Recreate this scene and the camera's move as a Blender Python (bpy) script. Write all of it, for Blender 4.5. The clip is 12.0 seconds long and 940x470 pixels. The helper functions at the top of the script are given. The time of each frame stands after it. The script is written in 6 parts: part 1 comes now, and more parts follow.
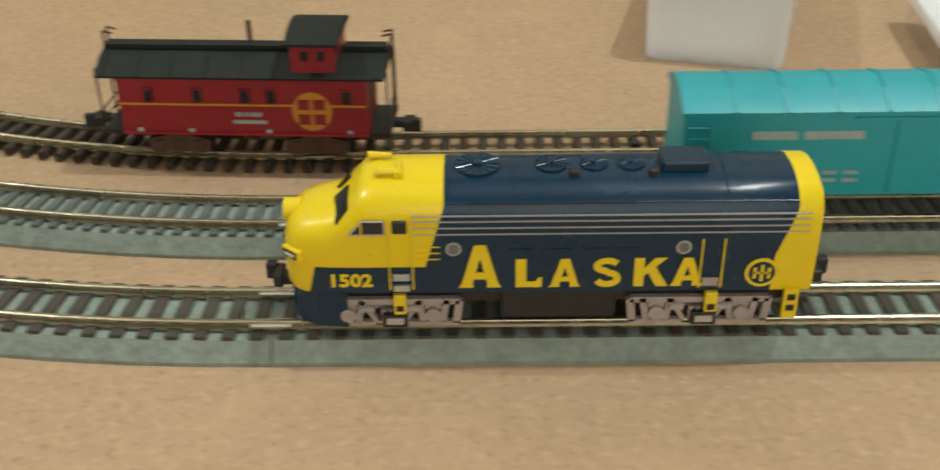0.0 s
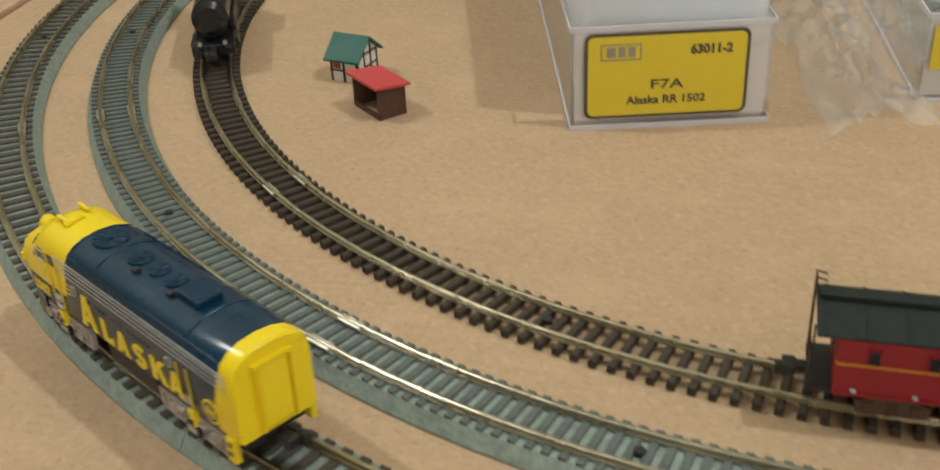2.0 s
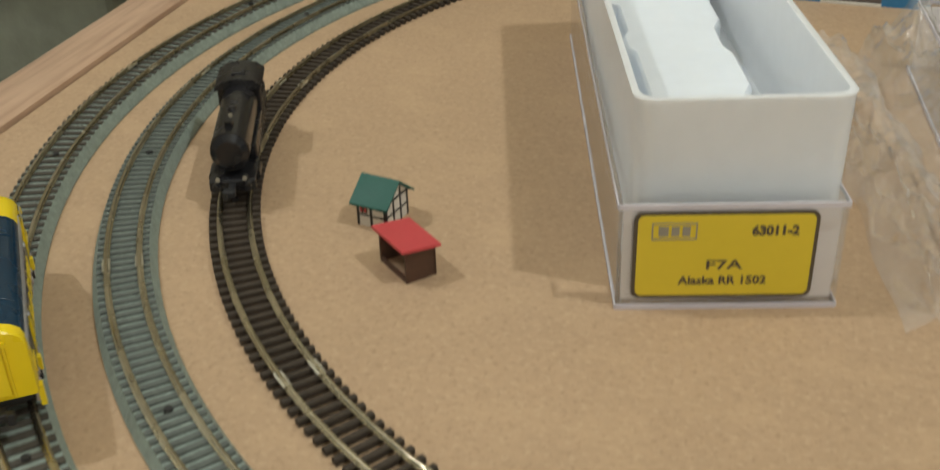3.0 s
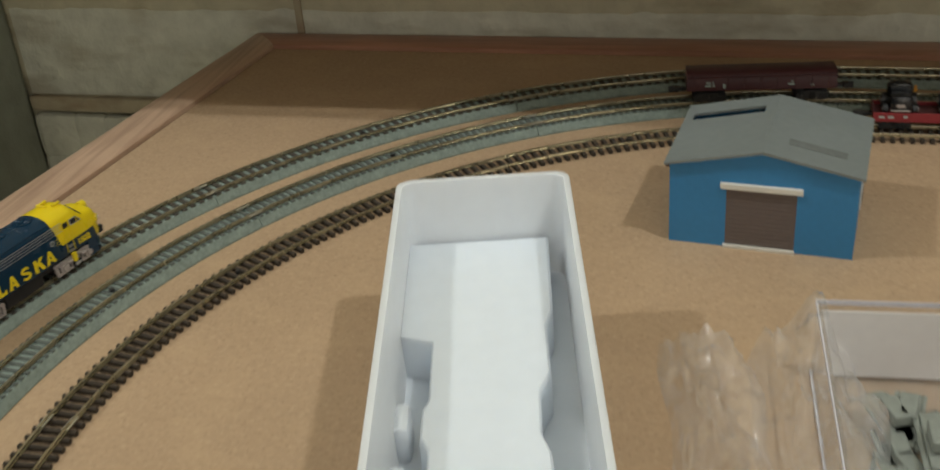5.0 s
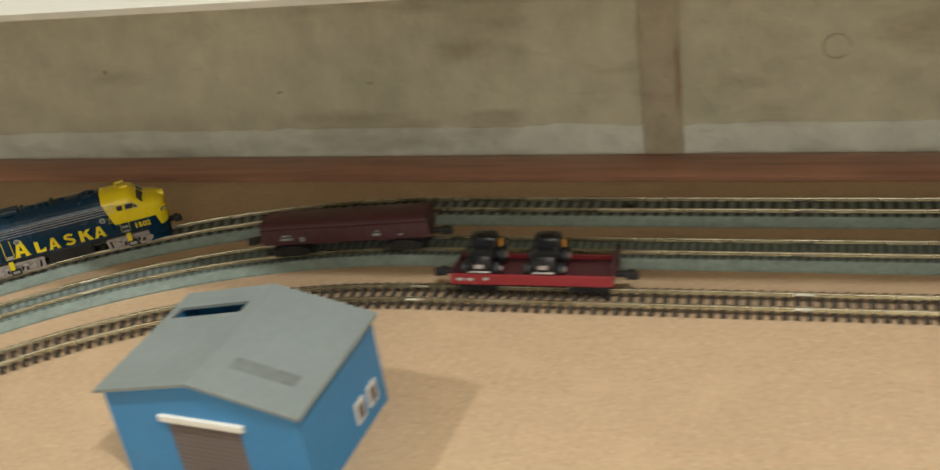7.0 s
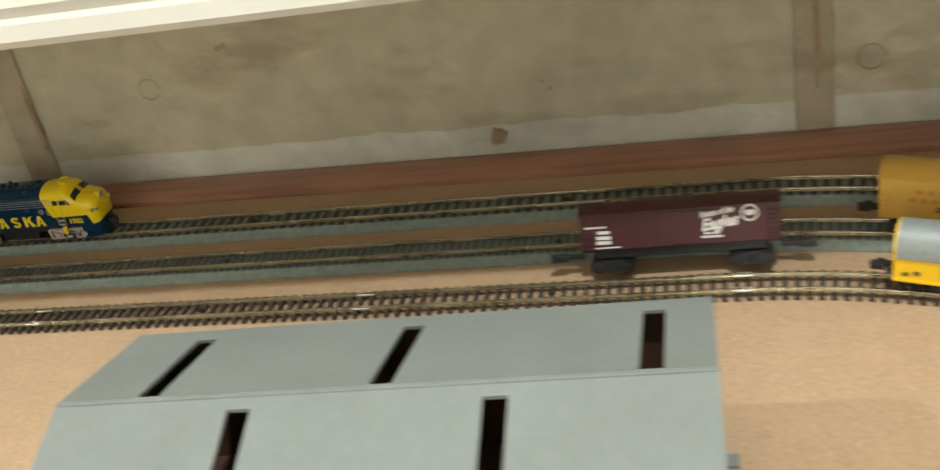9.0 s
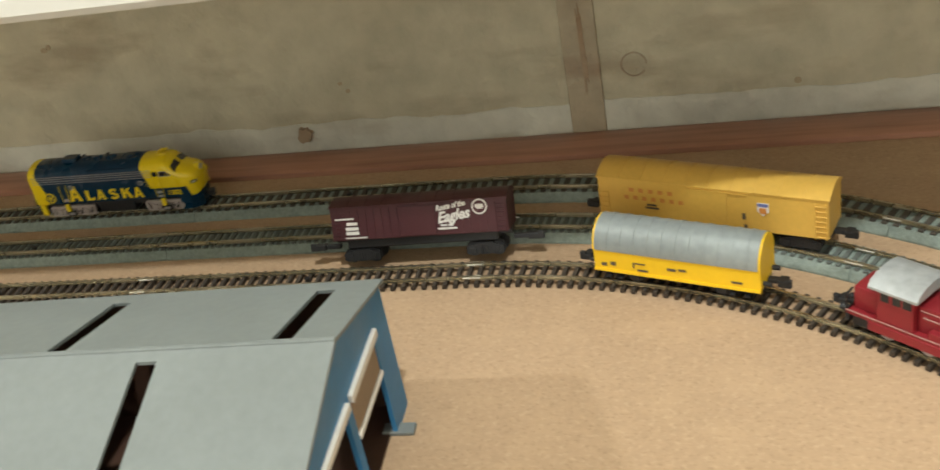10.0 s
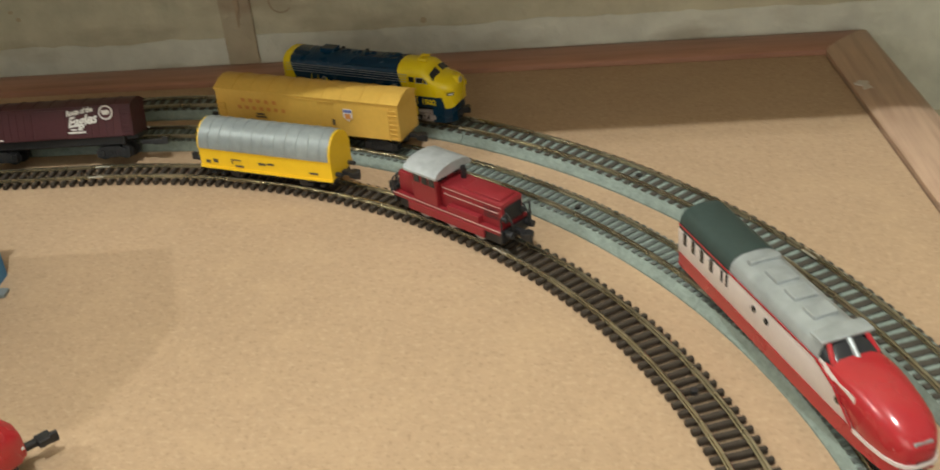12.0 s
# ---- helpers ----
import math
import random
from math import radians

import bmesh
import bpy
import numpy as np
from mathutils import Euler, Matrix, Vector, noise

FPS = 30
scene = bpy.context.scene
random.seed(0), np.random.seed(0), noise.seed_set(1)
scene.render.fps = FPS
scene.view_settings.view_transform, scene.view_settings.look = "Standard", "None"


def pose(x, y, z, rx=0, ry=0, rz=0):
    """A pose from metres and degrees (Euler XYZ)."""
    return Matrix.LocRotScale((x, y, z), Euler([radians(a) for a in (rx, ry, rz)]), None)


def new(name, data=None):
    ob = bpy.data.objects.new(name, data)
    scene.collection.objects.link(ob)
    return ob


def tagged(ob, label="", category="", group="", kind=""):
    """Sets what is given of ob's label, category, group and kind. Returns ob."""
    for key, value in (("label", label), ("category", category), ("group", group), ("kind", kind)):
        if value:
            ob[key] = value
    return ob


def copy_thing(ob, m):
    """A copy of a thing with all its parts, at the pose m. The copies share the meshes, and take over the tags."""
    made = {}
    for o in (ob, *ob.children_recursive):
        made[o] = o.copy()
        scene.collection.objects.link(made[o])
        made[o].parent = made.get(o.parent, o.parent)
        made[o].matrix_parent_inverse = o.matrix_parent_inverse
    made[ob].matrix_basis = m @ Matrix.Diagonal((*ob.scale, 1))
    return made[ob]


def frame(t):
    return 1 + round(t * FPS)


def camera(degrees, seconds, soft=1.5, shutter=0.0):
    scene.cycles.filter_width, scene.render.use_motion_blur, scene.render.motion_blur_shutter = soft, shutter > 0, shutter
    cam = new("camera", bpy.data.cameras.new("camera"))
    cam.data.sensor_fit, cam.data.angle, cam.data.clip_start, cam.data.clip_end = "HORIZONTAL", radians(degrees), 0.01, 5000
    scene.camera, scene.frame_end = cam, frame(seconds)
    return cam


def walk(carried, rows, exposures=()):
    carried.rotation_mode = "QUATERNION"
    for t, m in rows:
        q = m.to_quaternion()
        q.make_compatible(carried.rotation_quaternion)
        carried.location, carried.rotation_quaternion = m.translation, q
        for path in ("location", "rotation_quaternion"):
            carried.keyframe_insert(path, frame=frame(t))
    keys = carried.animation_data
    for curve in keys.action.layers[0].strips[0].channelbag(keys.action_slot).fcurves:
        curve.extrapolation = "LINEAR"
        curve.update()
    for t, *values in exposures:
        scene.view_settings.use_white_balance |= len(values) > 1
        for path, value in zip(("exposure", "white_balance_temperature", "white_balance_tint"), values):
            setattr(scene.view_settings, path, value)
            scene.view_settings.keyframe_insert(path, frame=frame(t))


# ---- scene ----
# A small-scale model railway on a framed board: three concentric ovals, seen by a hand-held camera.
cam = camera(45.6, 12.0, shutter=0.4)
PATH = (
    (0.0, 0.0264, -0.3652, 0.0890, 0.01, -31.62, 0.65),
    (0.2, 0.0184, -0.3634, 0.0886, 1.63, -31.58, 0.99),
    (0.4, 0.0098, -0.3618, 0.0891, 3.18, -31.53, 1.40),
    (0.5, 0.0050, -0.3610, 0.0900, 3.89, -31.48, 1.65),
    (0.6, -0.0002, -0.3603, 0.0915, 4.56, -31.43, 1.93),
    (0.8, -0.0101, -0.3594, 0.0949, 5.51, -31.48, 2.46),
    (1.0, -0.0185, -0.3568, 0.0972, 6.49, -31.31, 2.92),
    (1.2, -0.0247, -0.3504, 0.0970, 8.05, -30.48, 3.20),
    (1.4, -0.0322, -0.3494, 0.1010, 8.90, -30.39, 3.16),
    (1.5, -0.0362, -0.3487, 0.1032, 9.27, -30.42, 3.09),
    (1.6, -0.0401, -0.3471, 0.1051, 9.70, -30.42, 2.98),
    (1.8, -0.0477, -0.3418, 0.1083, 10.60, -30.42, 2.73),
    (2.0, -0.0535, -0.3349, 0.1117, 11.35, -30.47, 2.44),
    (2.2, -0.0564, -0.3277, 0.1164, 11.71, -30.68, 2.06),
    (2.3, -0.0572, -0.3239, 0.1189, 11.87, -30.77, 1.90),
    (2.4, -0.0577, -0.3201, 0.1213, 12.04, -30.82, 1.77),
    (2.5, -0.0582, -0.3161, 0.1236, 12.26, -30.83, 1.68),
    (2.6, -0.0587, -0.3122, 0.1254, 12.57, -30.78, 1.63),
    (2.8, -0.0597, -0.3043, 0.1285, 13.34, -30.50, 1.62),
    (3.0, -0.0604, -0.2968, 0.1325, 13.99, -30.08, 1.59),
    (3.2, -0.0604, -0.2900, 0.1392, 14.21, -29.56, 1.35),
    (3.6, -0.0521, -0.2788, 0.1458, 14.18, -28.83, 0.96),
    (4.0, -0.0391, -0.2655, 0.1487, 13.84, -28.51, 1.06),
    (4.4, -0.0278, -0.2448, 0.1530, 13.53, -28.57, 1.86),
    (4.8, -0.0282, -0.2093, 0.1660, 12.72, -29.38, 3.72),
    (5.0, -0.0268, -0.1875, 0.1743, 13.99, -29.48, 4.31),
    (5.5, -0.0138, -0.1357, 0.1730, 16.40, -29.41, 4.23),
    (6.0, 0.0138, -0.1119, 0.1784, 16.65, -29.89, 5.67),
    (6.5, 0.0560, -0.0899, 0.1822, 15.96, -29.79, 7.10),
    (7.0, 0.1072, -0.0686, 0.1795, 14.17, -29.81, 7.62),
    (7.5, 0.1650, -0.0586, 0.1805, 13.44, -30.12, 8.16),
    (7.7, 0.1884, -0.0576, 0.1785, 12.89, -29.42, 8.05),
    (8.1, 0.2340, -0.0590, 0.1785, 12.00, -29.70, 8.50),
    (8.5, 0.2800, -0.0620, 0.1805, 11.10, -30.20, 9.20),
    (8.9, 0.3220, -0.0670, 0.1825, 10.10, -30.70, 10.00),
    (9.5, 0.3827, -0.0742, 0.1825, 9.61, -30.87, 10.32),
    (10.0, 0.4116, -0.0798, 0.1801, 10.35, -30.53, 9.62),
    (10.5, 0.4419, -0.0876, 0.1773, 11.90, -30.41, 8.42),
    (11.0, 0.4724, -0.0921, 0.1699, 11.34, -30.63, 7.15),
    (11.5, 0.4915, -0.1053, 0.1626, 8.32, -30.13, 6.15),
    (12.0, 0.4882, -0.1245, 0.1625, 3.55, -30.79, 4.86),
)
EXPOSURES = ((0.0, -0.05), (1.5, 0.0), (2.5, -0.13), (3.5, -0.27), (5.0, -0.36), (5.6, -0.15), (6.5, 0.36), (7.2, 0.60), (9.0, 0.75), (10.5, 0.63), (11.5, 0.50), (12.0, 0.40))
walk(cam, [(t, pose(x, y, z, 90 + pitch, roll, yaw)) for t, x, y, z, yaw, pitch, roll in PATH], EXPOSURES)

# ---- light: two ceiling bulbs over the table and an added fill, dim room ----
world = bpy.data.worlds.new("room_air")
world.use_nodes = True
world.node_tree.nodes["Background"].inputs["Color"].default_value = (1.0, 0.80, 0.58, 1)
world.node_tree.nodes["Background"].inputs["Strength"].default_value = 0.20
scene.world = world


def bulb(name, where, watts, radius, colour):
    lamp = bpy.data.lights.new(name, "POINT")
    lamp.energy, lamp.shadow_soft_size, lamp.color = watts, radius, colour
    ob = new(name, lamp)
    ob.matrix_basis = pose(*where)
    return tagged(ob, "point light for the layout: ceiling bulb or added fill", "lamp")


bulb("ceiling_bulb", (0.45, -0.19, 1.0), 18.0, 0.018, (0.945, 0.985, 0.96))
bulb("ceiling_bulb", (-0.80, -0.12, 1.02), 17.0, 0.020, (0.945, 0.985, 0.96))
# Added low fill with no real source; brightens the wall under the shelf.
bulb("fill_light", (0.34, -1.08, 0.36), 13.0, 0.45, (0.985, 0.935, 0.83))


# ---- materials ----
def material(name, colour, rough=0.5, metal=0.0, vary=0.15, grain=400.0, bump=0.1, spec=0.5, coarse=None, coat=0.0):
    """A painted, moulded or metal surface with grain at two scales, in metres."""
    m = bpy.data.materials.new(name)
    m.use_nodes = True
    nt = m.node_tree
    n, l = nt.nodes, nt.links
    b = n["Principled BSDF"]
    b.inputs["Metallic"].default_value = metal
    b.inputs["Specular IOR Level"].default_value = spec
    b.inputs["Coat Weight"].default_value = coat
    tc = n.new("ShaderNodeTexCoord")
    fine = n.new("ShaderNodeTexNoise")
    fine.inputs["Scale"].default_value, fine.inputs["Detail"].default_value = grain, 4
    big = n.new("ShaderNodeTexNoise")
    big.inputs["Scale"].default_value, big.inputs["Detail"].default_value = coarse or grain / 9, 3
    l.new(tc.outputs["Object"], fine.inputs["Vector"])
    l.new(tc.outputs["Object"], big.inputs["Vector"])
    add = n.new("ShaderNodeMath")
    add.operation = "ADD"
    l.new(fine.outputs["Fac"], add.inputs[0])
    l.new(big.outputs["Fac"], add.inputs[1])
    ramp = n.new("ShaderNodeMapRange")
    ramp.inputs["From Min"].default_value, ramp.inputs["From Max"].default_value = 0.6, 1.4
    ramp.inputs["To Min"].default_value, ramp.inputs["To Max"].default_value = 1 - vary, 1 + vary
    l.new(add.outputs[0], ramp.inputs["Value"])
    mul = n.new("ShaderNodeVectorMath")
    mul.operation = "SCALE"
    mul.inputs[0].default_value = colour
    l.new(ramp.outputs[0], mul.inputs["Scale"])
    l.new(mul.outputs[0], b.inputs["Base Color"])
    rr = n.new("ShaderNodeMapRange")
    rr.inputs["From Min"].default_value, rr.inputs["From Max"].default_value = 0.3, 0.7
    rr.inputs["To Min"].default_value, rr.inputs["To Max"].default_value = max(rough - 0.08, 0.02), min(rough + 0.1, 1)
    l.new(big.outputs["Fac"], rr.inputs["Value"])
    l.new(rr.outputs[0], b.inputs["Roughness"])
    if bump:
        bp = n.new("ShaderNodeBump")
        bp.inputs["Strength"].default_value, bp.inputs["Distance"].default_value = bump, 0.3 / grain
        l.new(fine.outputs["Fac"], bp.inputs["Height"])
        l.new(bp.outputs[0], b.inputs["Normal"])
    return m


def shader(m):
    return m.node_tree.nodes["Principled BSDF"]


def glass(name, tint=(0.95, 0.97, 0.97), rough=0.03, alpha=0.12, haze=0.03):
    """Thin clear plastic: mostly see-through, with a glossy skin."""
    m = bpy.data.materials.new(name)
    m.use_nodes = True
    n, l = m.node_tree.nodes, m.node_tree.links
    n.remove(n["Principled BSDF"])
    clear, gloss, mix, fres, rise = (n.new(k) for k in ("ShaderNodeBsdfTransparent", "ShaderNodeBsdfGlossy", "ShaderNodeMixShader", "ShaderNodeLayerWeight", "ShaderNodeMath"))
    clear.inputs["Color"].default_value = (*tint, 1)
    gloss.inputs["Color"].default_value = (0.95, 0.95, 0.95, 1)
    gloss.inputs["Roughness"].default_value = rough
    fres.inputs["Blend"].default_value = 0.5
    rise.operation = "POWER"
    rise.inputs[1].default_value = 3.5
    l.new(fres.outputs["Facing"], rise.inputs[0])
    noise_ = n.new("ShaderNodeTexNoise")
    noise_.inputs["Scale"].default_value = 14
    bp = n.new("ShaderNodeBump")
    bp.inputs["Strength"].default_value, bp.inputs["Distance"].default_value = 0.08, 0.001
    l.new(noise_.outputs["Fac"], bp.inputs["Height"])
    l.new(bp.outputs[0], gloss.inputs["Normal"])
    add = n.new("ShaderNodeMath")
    add.operation = "ADD"
    add.inputs[1].default_value = alpha
    l.new(rise.outputs[0], add.inputs[0])
    l.new(add.outputs[0], mix.inputs[0])
    l.new(clear.outputs[0], mix.inputs[1])
    l.new(gloss.outputs[0], mix.inputs[2])
    milk, veil = n.new("ShaderNodeBsdfDiffuse"), n.new("ShaderNodeMixShader")
    milk.inputs["Color"].default_value = (0.85, 0.85, 0.86, 1)
    veil.inputs[0].default_value = haze
    l.new(mix.outputs[0], veil.inputs[1])
    l.new(milk.outputs[0], veil.inputs[2])
    l.new(veil.outputs[0], n["Material Output"].inputs["Surface"])
    return m


def particle_board():
    """Tan pressed-chip board: pale and dark flecks over a warm ground."""
    m = material("particle_board", (0.452, 0.309, 0.190), 0.62, 0, 0.10, 420, 0.03, 0.35, 12)
    n, l = m.node_tree.nodes, m.node_tree.links
    b = shader(m)
    base = b.inputs["Base Color"].links[0].from_socket
    tc = n.new("ShaderNodeTexCoord")
    last = base
    for scale, lo, hi, colour, amount in ((620, 0.54, 0.70, (0.60, 0.445, 0.29, 1), 0.30), (760, 0.56, 0.72, (0.25, 0.15, 0.08, 1), 0.35), (240, 0.58, 0.74, (0.31, 0.20, 0.115, 1), 0.14), (60, 0.5, 0.75, (0.54, 0.375, 0.225, 1), 0.35)):
        mp = n.new("ShaderNodeMapping")
        mp.inputs["Scale"].default_value = (1.0, 1.25, 1.0)
        mp.inputs["Location"].default_value = (scale, 0.3, 0)
        l.new(tc.outputs["Object"], mp.inputs["Vector"])
        t = n.new("ShaderNodeTexNoise")
        t.inputs["Scale"].default_value, t.inputs["Detail"].default_value = scale, 1.5
        l.new(mp.outputs[0], t.inputs["Vector"])
        r = n.new("ShaderNodeMapRange")
        r.inputs["From Min"].default_value, r.inputs["From Max"].default_value, r.inputs["To Max"].default_value = lo, hi, amount
        l.new(t.outputs["Fac"], r.inputs["Value"])
        mix = n.new("ShaderNodeMix")
        mix.data_type = "RGBA"
        mix.inputs["B"].default_value = colour
        l.new(r.outputs[0], mix.inputs["Factor"])
        l.new(last, mix.inputs["A"])
        last = mix.outputs["Result"]
    l.new(last, b.inputs["Base Color"])
    return m


def concrete(name, colour, stain):
    m = material(name, colour, 0.9, 0, 0.20, 90, 0.9, 0.2, 9)
    n, l = m.node_tree.nodes, m.node_tree.links
    b = shader(m)
    base = b.inputs["Base Color"].links[0].from_socket
    tc = n.new("ShaderNodeTexCoord")
    mp = n.new("ShaderNodeMapping")
    mp.inputs["Scale"].default_value = (1, 1, 3.0)
    t = n.new("ShaderNodeTexNoise")
    t.inputs["Scale"].default_value, t.inputs["Detail"].default_value = 22, 6
    l.new(tc.outputs["Object"], mp.inputs["Vector"])
    l.new(mp.outputs[0], t.inputs["Vector"])
    r = n.new("ShaderNodeMapRange")
    r.inputs["From Min"].default_value, r.inputs["From Max"].default_value, r.inputs["To Max"].default_value = 0.56, 0.72, 0.75
    l.new(t.outputs["Fac"], r.inputs["Value"])
    mix = n.new("ShaderNodeMix")
    mix.data_type = "RGBA"
    mix.inputs["B"].default_value = (*stain, 1)
    l.new(r.outputs[0], mix.inputs["Factor"])
    l.new(base, mix.inputs["A"])
    l.new(mix.outputs["Result"], b.inputs["Base Color"])
    return m


def wood(name, colour, along):
    """Varnished moulding with grain along x or y."""
    m = material(name, colour, 0.42, 0, 0.1, 60, 0.05, 0.4, 15)
    n, l = m.node_tree.nodes, m.node_tree.links
    b = shader(m)
    base = b.inputs["Base Color"].links[0].from_socket
    tc = n.new("ShaderNodeTexCoord")
    mp = n.new("ShaderNodeMapping")
    mp.inputs["Scale"].default_value = (0.06, 1, 1) if along == "x" else (1, 0.06, 1)
    t = n.new("ShaderNodeTexNoise")
    t.inputs["Scale"].default_value, t.inputs["Detail"].default_value = 350, 5
    l.new(tc.outputs["Object"], mp.inputs["Vector"])
    l.new(mp.outputs[0], t.inputs["Vector"])
    r = n.new("ShaderNodeMapRange")
    r.inputs["From Min"].default_value, r.inputs["From Max"].default_value, r.inputs["To Max"].default_value = 0.42, 0.7, 0.6
    l.new(t.outputs["Fac"], r.inputs["Value"])
    mix = n.new("ShaderNodeMix")
    mix.data_type = "RGBA"
    mix.inputs["B"].default_value = (colour[0] * 0.55, colour[1] * 0.5, colour[2] * 0.48, 1)
    l.new(r.outputs[0], mix.inputs["Factor"])
    l.new(base, mix.inputs["A"])
    l.new(mix.outputs["Result"], b.inputs["Base Color"])
    return m


M_BOARD = particle_board()
M_WALL = concrete("wall_concrete", (0.525, 0.488, 0.355), (0.35, 0.295, 0.205))
M_ROOM = material("bounce_wall_grey", (0.36, 0.35, 0.32), 0.8, 0, 0.05, 40, 0.1)
M_PLINTH = concrete("plinth_cement", (0.63, 0.63, 0.54), (0.42, 0.39, 0.30))
M_PILASTER = concrete("pilaster_cement", (0.43, 0.37, 0.265), (0.30, 0.22, 0.15))
M_RUST = concrete("rust_stain", (0.36, 0.27, 0.18), (0.26, 0.17, 0.10))
# One wood twice: x carries the back bar's shade in its colour, y is lit.
M_WOODX_SHADED = wood("frame_wood_x_shaded", (0.43, 0.222, 0.148), "x")
M_WOODY_LIT = wood("frame_wood_y_lit", (0.54, 0.365, 0.25), "y")
M_SHELF = material("shelf_paint", (0.61, 0.59, 0.53), 0.45, 0, 0.04, 80, 0.03)
M_BED = material("roadbed_plastic", (0.238, 0.288, 0.255), 0.65, 0, 0.26, 900, 0.7, 0.3, 300)
M_TIE = material("tie_grey_brown", (0.068, 0.060, 0.048), 0.7, 0, 0.25, 1500, 0.2, 0.3)
M_TIE_MID = material("tie_grey_green", (0.105, 0.118, 0.106), 0.7, 0, 0.25, 1500, 0.2, 0.3)
M_TIE_IN = material("tie_dark_brown", (0.052, 0.040, 0.029), 0.75, 0, 0.25, 1500, 0.2, 0.3)
M_RAIL = material("rail_nickel_silver", (0.44, 0.40, 0.30), 0.25, 0.95, 0.2, 500, 0.05)
M_RAIL_IN = material("rail_brassy", (0.46, 0.41, 0.30), 0.24, 0.95, 0.2, 500, 0.05)
M_JOINER = material("rail_joiner_bright", (0.58, 0.55, 0.46), 0.44, 1.0, 0.06, 500, 0)
M_BLACK = material("black_plastic", (0.014, 0.014, 0.015), 0.45, 0, 0.2, 900, 0.1)
M_BLACKG = material("black_gloss", (0.012, 0.012, 0.014), 0.25, 0, 0.2, 900, 0.05)
M_YELLOW = material("yellow_paint", (0.80, 0.60, 0.012), 0.36, 0, 0.03, 700, 0.03)
M_BLUE = material("dark_blue_paint", (0.0022, 0.027, 0.060), 0.26, 0, 0.12, 700, 0.05, 0.4)
M_SILVER = material("silver_paint", (0.5, 0.5, 0.5), 0.4, 0.6, 0.08, 700, 0.05)
M_TRUCK = material("truck_grey", (0.37, 0.32, 0.295), 0.55, 0.1, 0.2, 900, 0.2)
M_WINDOW = material("dark_window", (0.02, 0.022, 0.025), 0.12, 0, 0.1, 300, 0)
M_CABOOSE = material("caboose_red", (0.29, 0.014, 0.020), 0.5, 0, 0.12, 700, 0.08)
M_ROOFDK = material("roof_black_green", (0.016, 0.021, 0.018), 0.7, 0, 0.3, 700, 0.2, 0.25)
M_ORANGE = material("orange_print", (0.62, 0.27, 0.03), 0.5, 0, 0.08, 700, 0)
M_TEAL = material("teal_paint", (0.018, 0.34, 0.40), 0.38, 0, 0.08, 500, 0.05)
M_WHITEP = material("white_print", (0.72, 0.70, 0.66), 0.5, 0, 0.06, 700, 0)
M_FADED = material("faded_print", (0.33, 0.42, 0.40), 0.5, 0, 0.2, 900, 0)
M_MAROON = material("maroon_paint", (0.066, 0.016, 0.020), 0.5, 0, 0.12, 700, 0.08)
M_REEFER = material("orange_yellow_paint", (0.64, 0.39, 0.075), 0.42, 0, 0.08, 600, 0.05)
M_WAGON = material("signal_yellow_paint", (0.80, 0.50, 0.012), 0.42, 0, 0.05, 600, 0.05)
M_ROOFSIL = material("grey_silver_roof", (0.27, 0.30, 0.295), 0.4, 0.2, 0.16, 500, 0.08)
M_WORNSIL = material("worn_bright_silver", (0.37, 0.40, 0.40), 0.36, 0.35, 0.28, 260, 0.15)
M_RED = material("bright_red_plastic", (0.235, 0.016, 0.022), 0.42, 0, 0.08, 600, 0.05)
M_TEERED = material("railcar_red", (0.40, 0.020, 0.026), 0.25, 0, 0.04, 600, 0.02, coat=0.3)
M_CREAM = material("cream_paint", (0.66, 0.58, 0.54), 0.38, 0, 0.06, 600, 0.03)
M_DKGREEN = material("roof_dark_green", (0.030, 0.050, 0.045), 0.45, 0, 0.15, 600, 0.08)
M_SHEDBLUE = material("shed_blue_plastic", (0.035, 0.20, 0.42), 0.5, 0, 0.08, 500, 0.06)
M_SHEDROOF = material("shed_grey_plastic", (0.19, 0.212, 0.208), 0.5, 0, 0.08, 400, 0.08)
M_SHEDDOOR = material("door_brown_grey", (0.14, 0.11, 0.10), 0.6, 0, 0.1, 500, 0.1)
M_TRIM = material("trim_cream_plastic", (0.68, 0.65, 0.58), 0.5, 0, 0.05, 500, 0.03)
M_TRAY = material("white_tray_plastic", (0.80, 0.845, 0.90), 0.35, 0, 0.03, 200, 0.02)
for key, val in (("Subsurface Weight", 0.6), ("Subsurface Scale", 0.006), ("Subsurface Radius", (1, 1, 1))):
    shader(M_TRAY).inputs[key].default_value = val
M_LABEL = material("label_yellow", (0.72, 0.56, 0.035), 0.45, 0, 0.03, 300, 0)
M_CARD = material("label_white_card", (0.72, 0.69, 0.68), 0.6, 0, 0.04, 300, 0.03)
M_INK = material("label_ink", (0.09, 0.07, 0.045), 0.6, 0, 0.1, 900, 0)
M_CLEAR = glass("clear_box_plastic", (0.97, 0.975, 0.98), 0.03, 0.06)
M_BAG = glass("clear_bag_film", (0.975, 0.975, 0.97), 0.06, 0.09, 0.12)
M_GREENROOF = material("hut_green_roof", (0.018, 0.10, 0.078), 0.6, 0, 0.1, 700, 0.2)
M_REDROOF = material("hut_red_roof", (0.50, 0.055, 0.060), 0.5, 0, 0.06, 700, 0.1)
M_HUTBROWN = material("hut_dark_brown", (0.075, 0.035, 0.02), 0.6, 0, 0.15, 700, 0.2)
M_HUTWALL = material("hut_plaster_white", (0.70, 0.66, 0.58), 0.7, 0, 0.06, 700, 0.1)


